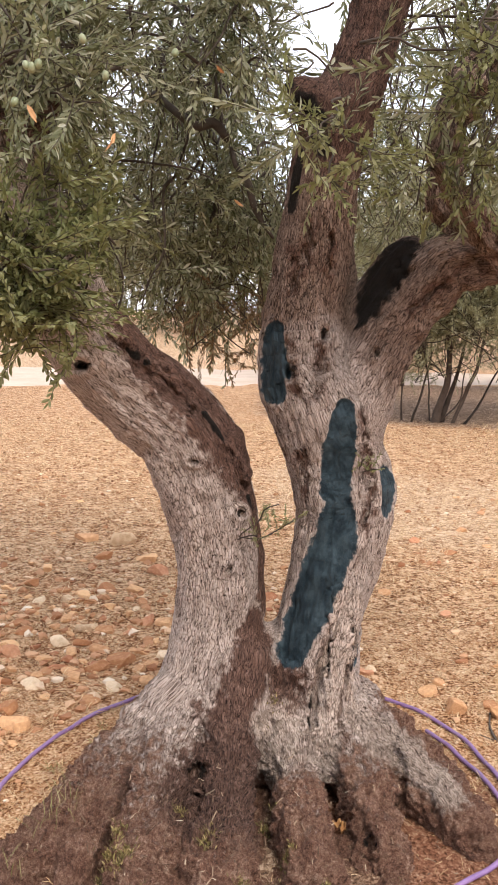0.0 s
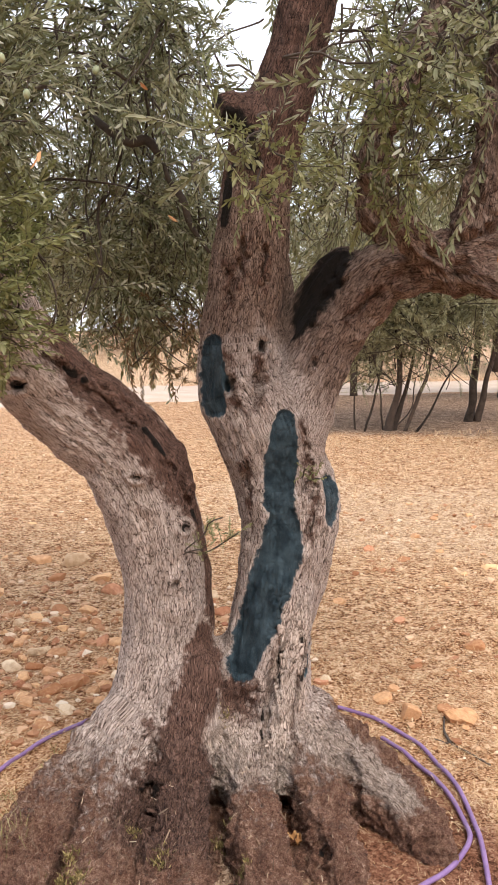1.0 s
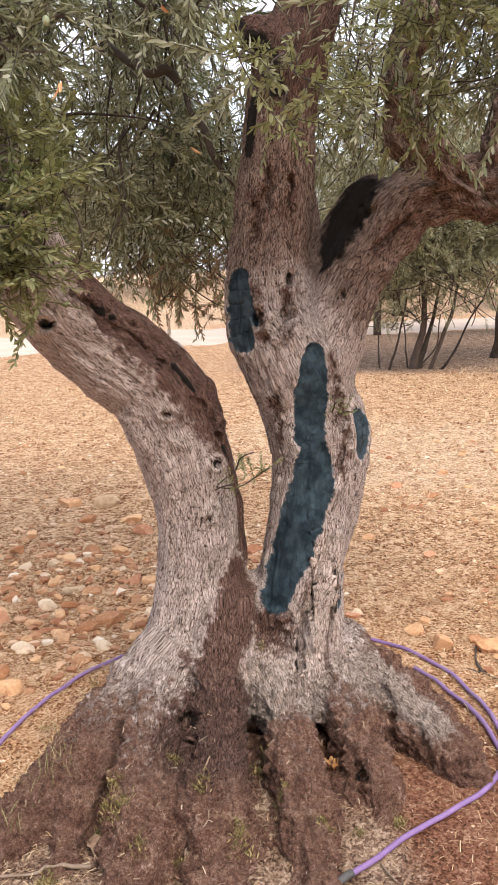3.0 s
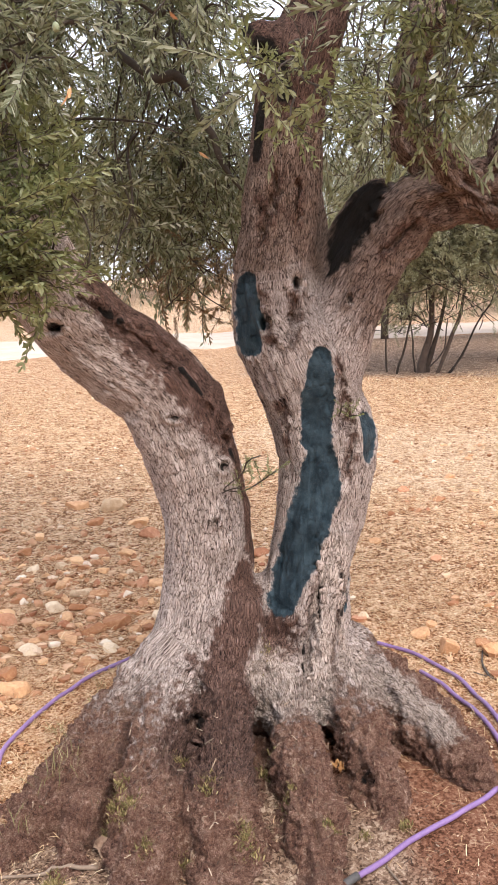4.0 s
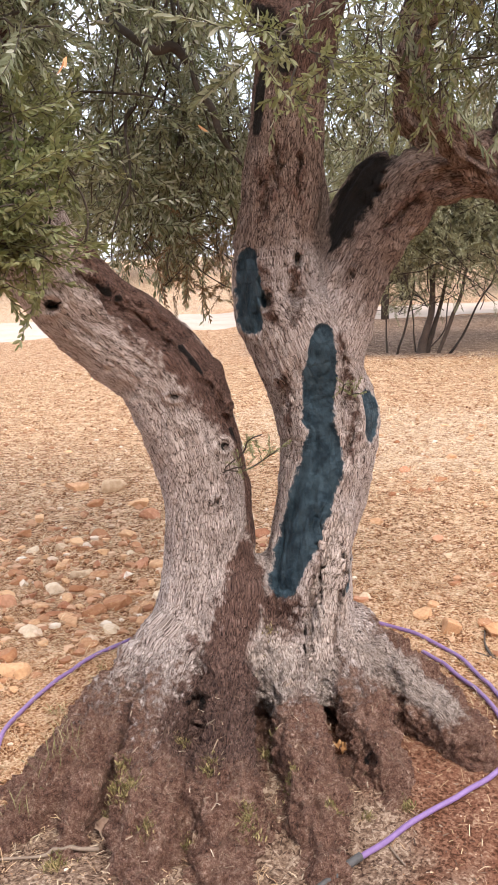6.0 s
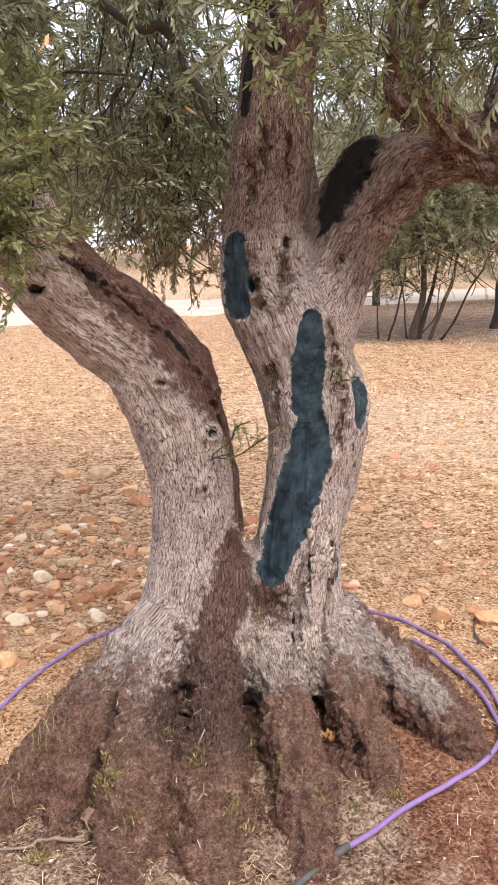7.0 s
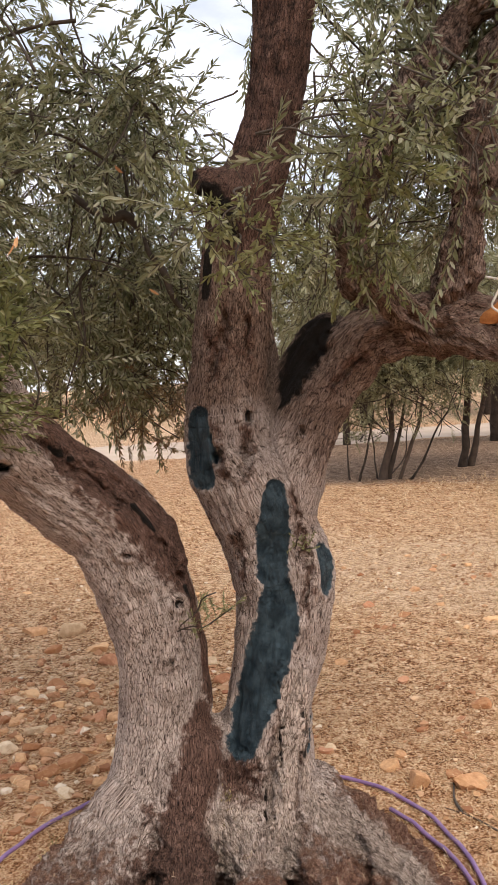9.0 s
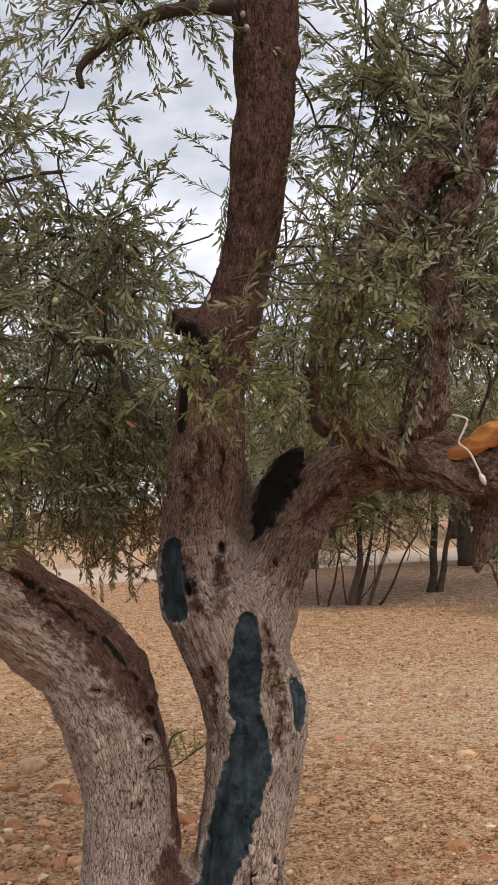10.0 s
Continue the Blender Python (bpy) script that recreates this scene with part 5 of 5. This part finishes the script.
hose("irrigation_hose", "purple plastic irrigation hose looped on the soil round the tree",
     [("hose", [(-0.68, 2.05), (-0.77, 2.30), (-0.801, 2.551), (-0.795, 2.671), (-0.747, 2.878), (-0.661, 3.066), (-0.538, 3.25), (-0.392, 3.365), (-0.1, 3.46), (0.25, 3.45), (0.487, 3.375), (0.612, 3.299), (0.72, 3.167), (0.789, 3.003),
                (0.822, 2.816), (0.832, 2.65), (0.824, 2.472), (0.796, 2.302), (0.76, 2.14), (0.70, 1.95), (0.62, 1.7)], 0.0078, PURPLE, "")])
hose("irrigation_hose", "purple hose joined to a black pipe at the tree's foot",
     [("hose", [(0.655, 3.10), (0.69, 3.03), (0.735, 2.93), (0.775, 2.773), (0.795, 2.601), (0.797, 2.473), (0.775, 2.395), (0.700, 2.295), (0.591, 2.210), (0.481, 2.137), (0.372, 2.056), (0.236, 1.950)], 0.0080, PURPLE, ""),
      ("connector", [(0.262, 1.970), (0.215, 1.935)], 0.0108, BLACK_PIPE, "dark pipe connector"),
      ("pipe", [(0.225, 1.942), (0.145, 1.876), (0.059, 1.808), (-0.022, 1.737), (-0.15, 1.62), (-0.3, 1.45)], 0.0088, BLACK_PIPE, "dusty black pipe")])


def stone_mesh(seed, mat):
    bm = bmesh.new()
    bmesh.ops.create_icosphere(bm, subdivisions=3, radius=1)
    v = np.array([list(x.co) for x in bm.verts])
    own = np.random.default_rng(seed)
    for k in range(9):
        c = own.normal(0, 1, 3)
        c /= np.linalg.norm(c)
        over = v @ c - own.uniform(0.38, 0.72)
        v = v - np.where(over > 0, over, 0)[:, None] * c
    v = v + 0.045 * np.stack([layered(v * 2.4 + seed * 3.1 + k * 7, 4, 0.6) for k in range(3)], 1)
    v = v * (1.2, 0.95, 0.78)
    f = [[x.index for x in face.verts] for face in bm.faces]
    bm.free()
    me = bpy.data.meshes.new("stone")
    me.from_pydata(v.tolist(), [], f)
    me.materials.append(mat)
    return me


STONES = [(stone_mesh(k, STONE), "rough orange limestone lump on the dry soil") for k in range(6)]
STONES += [(stone_mesh(20 + k, PALE_STONE), "pale cream stone on the dry soil") for k in range(4)]
STONES += [(stone_mesh(40 + k, RED_STONE), "rust-red stone on the dry soil") for k in range(3)]


def stone(kind, x, y, size, turn, squash=1.0):
    me, label = STONES[kind]
    ob = new("stone", me)
    ob.location = (x, y, float(ground_height(x, y)) + size * 0.02 * squash)
    ob.rotation_euler = (rng.uniform(-0.25, 0.25), rng.uniform(-0.25, 0.25), turn)
    ob.scale = (size, size, size * squash)
    return tagged(ob, label, "stone", "stones on the ground")


# single stones that stand out: kind, x, y, half-length, turn
for row in [(6, -0.88, 5.76, 0.085, 0.2, 1.4), (10, -0.55, 5.08, 0.075, 0.1), (0, -0.68, 5.35, 0.075, 0.4), (1, -1.14, 5.85, 0.085, 0.0), (7, 0.50, 3.63, 0.036, 0.5), (8, -0.385, 3.76, 0.045, 1.2),
            (2, -0.653, 3.62, 0.060, 0.3), (3, -0.02, 4.75, 0.06, 0.8), (9, 0.02, 4.95, 0.05, 0.1), (11, 1.02, 4.45, 0.040, 0.0), (4, 0.72, 3.42, 0.05, 0.7), (5, 0.80, 3.28, 0.06, 2.0), (0, 0.98, 3.22, 0.08, 0.3)]:
    stone(*row)
spots = []
while len(spots) < 280:
    if rng.random() < 0.84:
        x, y = rng.uniform(-1.45, 0.1), 2.9 + 1.9 * rng.random() ** 1.4
    else:
        x, y = rng.uniform(-2.4, 2.4), rng.uniform(2.3, 7.5)
    size = 0.021 + 0.044 * rng.random() ** 1.7 + (0.024 if x < -0.3 and y < 4.0 and rng.random() < 0.5 else 0)
    if math.hypot(x - 0.02, y - 2.65) < 0.86 + size or any(math.hypot(x - a, y - b) < (size + c) * 0.85 for a, b, c in spots):
        continue
    spots.append((x, y, size))
    stone(int(rng.choice(13, p=[0.13] * 6 + [0.025] * 4 + [0.04] * 3)), x, y, size, rng.uniform(0, 6.28), rng.uniform(0.7, 1.05))


def scatter_points(count, near=0.0):
    """Points on the ground, thicker close by, off the tree's foot."""
    y = 1.3 + 11.0 * rng.random(count) ** 1.35
    x = rng.uniform(-1, 1, count) * (1.0 + 0.33 * y)
    keep = np.hypot((x - 0.02) / 1.1, y - 2.65) > near
    return x[keep], y[keep]


def straw_litter(count):
    x, y = scatter_points(count, 0.42)
    bare = np.hypot((x - 0.6) / 0.55, (y - 2.0) / 0.5) < 1
    near_foot = (y < 2.3) & (x < 0.5)
    keep = (~bare | (rng.random(len(x)) < 0.12)) & (~near_foot | (rng.random(len(x)) < 0.35))
    x, y = x[keep], y[keep]
    n = len(x)
    a, size, width = rng.uniform(0, 6.28, n), rng.uniform(0.010, 0.042, n) * (0.55 + 0.16 * y), rng.uniform(0.0005, 0.0014, n) * (0.6 + 0.17 * y)
    bow = rng.normal(0, 0.07, n)
    z0 = rng.uniform(0.001, 0.006, n)
    tilt = np.abs(rng.normal(0, 0.28, n))
    verts = np.zeros((n, 6, 3))
    for k, t in enumerate((-0.5, 0.0, 0.5)):
        cx = x + np.cos(a) * size * t - np.sin(a) * bow * size * (0.25 - t * t)
        cy = y + np.sin(a) * size * t + np.cos(a) * bow * size * (0.25 - t * t)
        cz = ground_height(cx, cy) + z0 + size * tilt * (t + 0.5) + (0.006 * rng.random(n) if k == 1 else 0)
        for side, s in enumerate((-1, 1)):
            verts[:, 2 * k + side] = np.stack([cx - np.sin(a) * width * s, cy + np.cos(a) * width * s, cz], 1)
    base = np.arange(n)[:, None] * 6
    faces = np.vstack([base + (0, 2, 3, 1), base + (2, 4, 5, 3)])
    ob = mesh_object("straw_litter", verts.reshape(-1, 3), faces, STRAW)
    tagged(ob, "scattered dry straw and needles on the soil", "straw", kind="stuff")


def gravel(name, label, x, y, size, mat=None, category=""):
    n = len(x)
    bm = bmesh.new()
    bmesh.ops.create_icosphere(bm, subdivisions=1, radius=1)
    v0 = np.array([list(p.co) for p in bm.verts])
    f0 = np.array([[p.index for p in face.verts] for face in bm.faces])
    bm.free()
    verts = v0[None] * (1 + 0.28 * rng.normal(0, 1, (n, len(v0), 1))) * size[:, None, None] * (1, 0.85, 0.6)
    verts += np.stack([x, y, ground_height(x, y) + size * 0.25], 1)[:, None]
    faces = (np.arange(n)[:, None, None] * len(v0) + f0[None]).reshape(-1, 3)
    ob = mesh_object(name, verts.reshape(-1, 3), faces, mat or PEBBLE)
    tagged(ob, label, category or name, kind="stuff")


straw_litter(105000)
x, y = scatter_points(7000, 0.62)
left = (x < 0.2) | (rng.random(len(x)) < 0.45)
x, y = x[left], y[left]
gravel("gravel", "small loose stones and grit on the soil", x, y, (0.003 + 0.010 * rng.random(len(x)) ** 2.5) * (0.45 + 0.55 * step(y, 2.1, 3.0)))
x, y = np.r_[rng.uniform(-1.7, 0.3, 1100), rng.uniform(-2, 2.6, 260)], np.r_[2.7 + 2.6 * rng.random(1100) ** 1.6, rng.uniform(2.9, 8, 260)]
off = np.hypot(x - 0.02, y - 2.65) > 0.88
clod_y = 2.9 + 9.6 * rng.random(12000) ** 1.3
clod_x = rng.uniform(-1, 1, 12000) * (0.6 + 0.30 * clod_y)
off_foot = np.hypot(clod_x - 0.02, clod_y - 2.65) > 0.80
clod_x, clod_y = clod_x[off_foot], clod_y[off_foot]
gravel("clods", "small crumbs of dry soil and matted straw", clod_x, clod_y, (0.003 + 0.0085 * rng.random(len(clod_x)) ** 2) * (0.55 + 0.11 * clod_y), CLOD, "soil crumbs")
gravel("rubble", "loose broken stones strewn over the soil", x[off], y[off], 0.009 + 0.021 * rng.random(off.sum()) ** 1.8)

# ---- small things at the foot and on the limb
from mathutils.bvhtree import BVHTree

foot_mesh = next(o for o in olive_tree.children if o.name.startswith("trunk")).data
foot_tree = BVHTree.FromPolygons([v.co for v in foot_mesh.vertices], [p.vertices for p in foot_mesh.polygons])


soil_x, soil_y = np.arange(-1.2, 1.21, 0.01), np.arange(1.3, 3.41, 0.01)
soil_z = ground_height(*np.meshgrid(soil_x, soil_y, indexing="ij"))


def top_at(x, y):
    """The height of the roots or the soil at a place."""
    hit = foot_tree.ray_cast(Vector((x, y, 0.42)), Vector((0, 0, -1)))[0]
    soil = float(soil_z[int(np.clip((x + 1.2) * 100 + 0.5, 0, 240)), int(np.clip((y - 1.3) * 100 + 0.5, 0, 210))])
    return max(soil, hit.z) if hit else soil


def weed(x, y, size, count, long=False):
    pieces, z = [], top_at(x, y)
    for _ in range(count):
        a = rng.uniform(0, 6.28)
        lean = rng.uniform(0.2, 1.1)
        way = np.array([math.cos(a) * lean, math.sin(a) * lean, 1.0])
        n = size * rng.uniform(0.5, 1.1)
        v, f = leaf_shape(n, n * (0.035 if long else 0.26), rng.uniform(0.1, 0.6) if long else 0.15, True)
        at = np.array([x, y, z - 0.004]) + rng.normal(0, size * (0.25 if long else 0.75), 3) * (1, 1, 0)
        at[2] = top_at(at[0], at[1]) - 0.004 + (0 if long else rng.uniform(0, size * 0.8))
        pieces.append((v @ turned(way, np.array([0, 0.3, 1.0]) + rng.normal(0, 0.4, 3)).T + at, f))
    v, f = joined(pieces)
    ob = mesh_object("grass_tuft" if long else "weed", v - np.array([x, y, z]), f, GRASS if long else WEED)
    ob.location = (x, y, z)
    tagged(ob, "thin yellow-green grass blades by the roots" if long else "small yellow-green weed between the roots", "grass" if long else "weed", "weeds at the tree's foot", "" if long else "stuff")


CHIP = island_material("bark_chip", [(0.0, (0.07, 0.04, 0.027)), (0.5, (0.20, 0.125, 0.085)), (0.85, (0.36, 0.25, 0.17)), (1.0, (0.60, 0.47, 0.34))], 0.9)
GRASS = island_material("grass_blade", [(0.0, (0.16, 0.17, 0.06)), (0.6, (0.36, 0.32, 0.14)), (1.0, (0.52, 0.43, 0.23))])
WEED = island_material("weed_leaf", [(0.0, (0.12, 0.10, 0.036)), (0.6, (0.28, 0.21, 0.085)), (1.0, (0.48, 0.36, 0.18))])
for x, y, size, count in [(-0.365, 2.216, 0.014, 40), (-0.333, 2.12, 0.016, 70), (-0.383, 2.148, 0.016, 60), (-0.017, 2.036, 0.017, 70), (-0.121, 2.176, 0.015, 40), (0.041, 2.358, 0.014, 45), (0.417, 2.154, 0.014, 40),
                          (-0.508, 1.974, 0.016, 60), (-0.274, 2.003, 0.014, 40), (-0.18, 2.019, 0.013, 30), (0.211, 2.09, 0.014, 40), (-0.20, 2.30, 0.012, 35), (0.10, 2.20, 0.013, 35), (0.30, 2.12, 0.012, 30), (0.06, 2.58, 0.012, 20)]:
    weed(x, y, size * 1.1, int(count * 3.2))
for x, y, size, count in [(-0.585, 2.288, 0.10, 16), (-0.526, 2.336, 0.06, 16), (-0.64, 2.15, 0.09, 12), (-0.60, 2.62, 0.06, 60), (-0.52, 2.80, 0.05, 60), (-0.66, 2.75, 0.05, 50)]:
    weed(x, y, size, count, True)


def root_litter(count):
    """Chips, straw and crumbs caught on the roots and in the clefts between them."""
    pieces, crumbs = [], []
    for _ in range(count):
        x, y = rng.normal(-0.02, 0.36), rng.uniform(1.72, 2.62)
        z = top_at(x, y)
        if z > 0.24 or abs(x) > 0.85:
            continue
        n, w, a = rng.uniform(0.005, 0.024), rng.uniform(0.0006, 0.0018), rng.uniform(0, 6.28)
        way = np.array([math.cos(a), math.sin(a), 0.0]) * n / 2
        ends = [np.array([x, y, 0]) + way * k for k in (-1, 0, 1)]
        for e in ends:
            e[2] = top_at(e[0], e[1]) + 0.003
        ends[1][2] = max(ends[1][2], (ends[0][2] + ends[2][2]) / 2)
        if abs(ends[0][2] - ends[2][2]) > n:
            continue
        side = np.array([-math.sin(a), math.cos(a), rng.uniform(-0.5, 0.5)]) * w
        pieces.append((np.array([e + k * side for e in ends for k in (-1, 1)]), [[0, 2, 3, 1], [2, 4, 5, 3]]))
    v, f = joined(pieces)
    tagged(mesh_object("root_litter", v, f, CHIP), "pale chips and straw caught on the roots", "litter", kind="stuff")


root_litter(1300)


def stick(points, radius, mat, name, label, category):
    """A bent stick that lies on roots or soil."""
    row = rounded(points, 4)
    z = np.array([top_at(a, b) for a, b in row[:, :2]])
    z = np.maximum(z, (z[0] + (z[-1] - z[0]) * np.linspace(0, 1, len(z)))) + radius * 0.8
    radii = radius * (1 - 0.5 * np.linspace(0, 1, len(z))) * (1 + 0.12 * rng.normal(0, 1, len(z)))
    v, f = tube(np.column_stack([row[:, :2], z]), radii, 7)
    tagged(mesh_object(name, v, f, mat, smooth=True), label, category)


stick([(-0.406, 2.036), (-0.50, 2.030), (-0.58, 2.012), (-0.70, 2.01)], 0.0065, DEAD_WOOD, "stick", "weathered grey stick lying over the roots", "stick")
stick([(0.345, 2.02), (0.357, 1.985), (0.372, 1.95)], 0.004, DEAD_WOOD, "stick", "short broken twig on the red soil", "stick")
stick([(0.898, 3.03), (0.90, 3.13), (0.93, 3.24)], 0.006, TWIG, "stick", "dark twig among the stones", "stick")
stick([(0.99, 2.86), (0.92, 3.0), (0.85, 3.08)], 0.004, DEAD_WOOD, "stick", "pale dry stalk on the straw", "stick")
stick([(-0.130, 2.325), (-0.105, 2.320)], 0.003, DEAD_WOOD, "wood_chip", "pale wood chip on the root", "wood chip")


def fallen_leaf(x, y, size, turn, mat, label):
    n = 9
    t = np.linspace(0, 1, n)
    half = 0.5 * size * 0.55 * np.sin(np.pi * t**0.8) * (1 + 0.25 * np.sin(t * 17)) + 0.001
    rows = np.concatenate([np.column_stack([t * size, s * half, 0.010 * np.abs(s) * np.sin(t * 9) + 0.012 * s * s + 0 * t]) for s in (-1, -0.4, 0, 0.4, 1)])
    faces = [[a * n + k, a * n + k + 1, (a + 1) * n + k + 1, (a + 1) * n + k] for a in range(4) for k in range(n - 1)]
    c, s = math.cos(turn), math.sin(turn)
    rows = rows @ np.array([[c, s, 0], [-s, c, 0], [0, 0, 1]])
    ob = mesh_object("fallen_leaf", rows, faces, mat, smooth=True)
    ob.modifiers.new("thickness", "SOLIDIFY").thickness = 0.0008
    ob.location = (x, y, top_at(x, y) + 0.014)
    ob.rotation_euler = (0.30, -0.10, 0)
    tagged(ob, label, "leaf")


DRY_BROWN = plain_material("dry_leaf_brown", (0.22, 0.13, 0.085), (0.42, 0.29, 0.20), 30, 0.85, 0.001)
DRY_ORANGE = plain_material("dry_leaf_orange", (0.30, 0.14, 0.05), (0.50, 0.28, 0.12), 30, 0.8, 0.001)
fallen_leaf(-0.425, 2.12, 0.10, -0.5, DRY_BROWN, "curled brown dead leaf on the roots")
fallen_leaf(0.235, 2.365, 0.030, 0.3, DRY_ORANGE, "orange-brown fallen leaf between roots")
fallen_leaf(0.262, 2.345, 0.030, 1.2, DRY_ORANGE, "orange-brown fallen leaf between roots")
fallen_leaf(0.228, 2.335, 0.026, 2.3, DRY_BROWN, "curled brown dead leaf on the roots")

# torn limb end with a cord
torn = rounded([(0.865, 2.585, 1.722, 0.006), (0.90, 2.57, 1.738, 0.020), (0.95, 2.56, 1.762, 0.030), (1.02, 2.555, 1.796, 0.036), (1.10, 2.56, 1.83, 0.032)], 10)
v, f = tube(torn[:, :3], torn[:, 3], 24)
v = v + 0.013 * layered(v * (9, 9, 70), 3, 0.6)[:, None] * np.array((0.5, -0.8, 0.7)) + 0.008 * layered(v * 22 + 4, 2)[:, None] * np.array((-0.6, 0.4, 0.8))
mesh_object("torn_wood", v, f, CUT_WOOD, olive_tree, "torn bright orange wood", smooth=True)
cord_line = rounded([(0.883, 2.545, 1.852), (0.920, 2.525, 1.836), (0.905, 2.52, 1.80), (0.890, 2.52, 1.766), (0.914, 2.505, 1.738), (0.935, 2.50, 1.69), (0.945, 2.50, 1.665)], 5)
cord = thing("cord", "knotted white cord hanging on the torn limb", "cord")
v, f = tube(cord_line, 0.0035, 8)
mesh_object("strand", v, f, STRING, cord, smooth=True)
v, f = tube(np.array([(0.940, 2.50, 1.672), (0.946, 2.50, 1.662), (0.952, 2.50, 1.648), (0.956, 2.50, 1.638)]), np.array([0.003, 0.009, 0.008, 0.002]), 8)
mesh_object("knot", v, f, STRING, cord, smooth=True)


def olive(x, y, z, size):
    t = np.linspace(0, 1, 9)
    line = np.column_stack([np.full(9, x), np.full(9, y), z + size * (0.5 - t)])
    v, f = tube(line, size * 0.36 * np.sqrt(np.clip(1 - (2 * t - 1) ** 2, 0.004, 1)), 10)
    ob = mesh_object("olive", v - np.array([x, y, z]), f, FRUIT, smooth=True)
    ob.location = (x, y, z)
    ob.rotation_euler = rng.uniform(-0.4, 0.4, 3)
    stem, sf = tube(np.array([(0, 0, size * 0.45), (0.002, 0, size * 0.8), (0.004, 0.002, size * 1.4)]), 0.0012, 4)
    mesh_object("stalk", stem, sf, TWIG, ob)
    tagged(ob, "unripe green olive hanging among leaves", "olive", "olives on the tree")


for row in [(-0.508, 1.95, 2.04, 0.024), (-0.494, 1.95, 2.047, 0.024), (-0.520, 1.95, 2.045, 0.022), (-0.545, 1.95, 1.97, 0.023), (-0.40, 1.95, 2.10, 0.022), (-0.36, 2.0, 2.04, 0.022), (-0.21, 2.0, 2.09, 0.022),
            (0.66, 2.1, 2.66, 0.024), (0.68, 2.1, 2.60, 0.024), (0.76, 2.1, 2.56, 0.024), (0.80, 2.15, 2.45, 0.022), (0.31, 2.5, 3.02, 0.022), (0.30, 2.5, 3.06, 0.022)]:
    olive(*row)
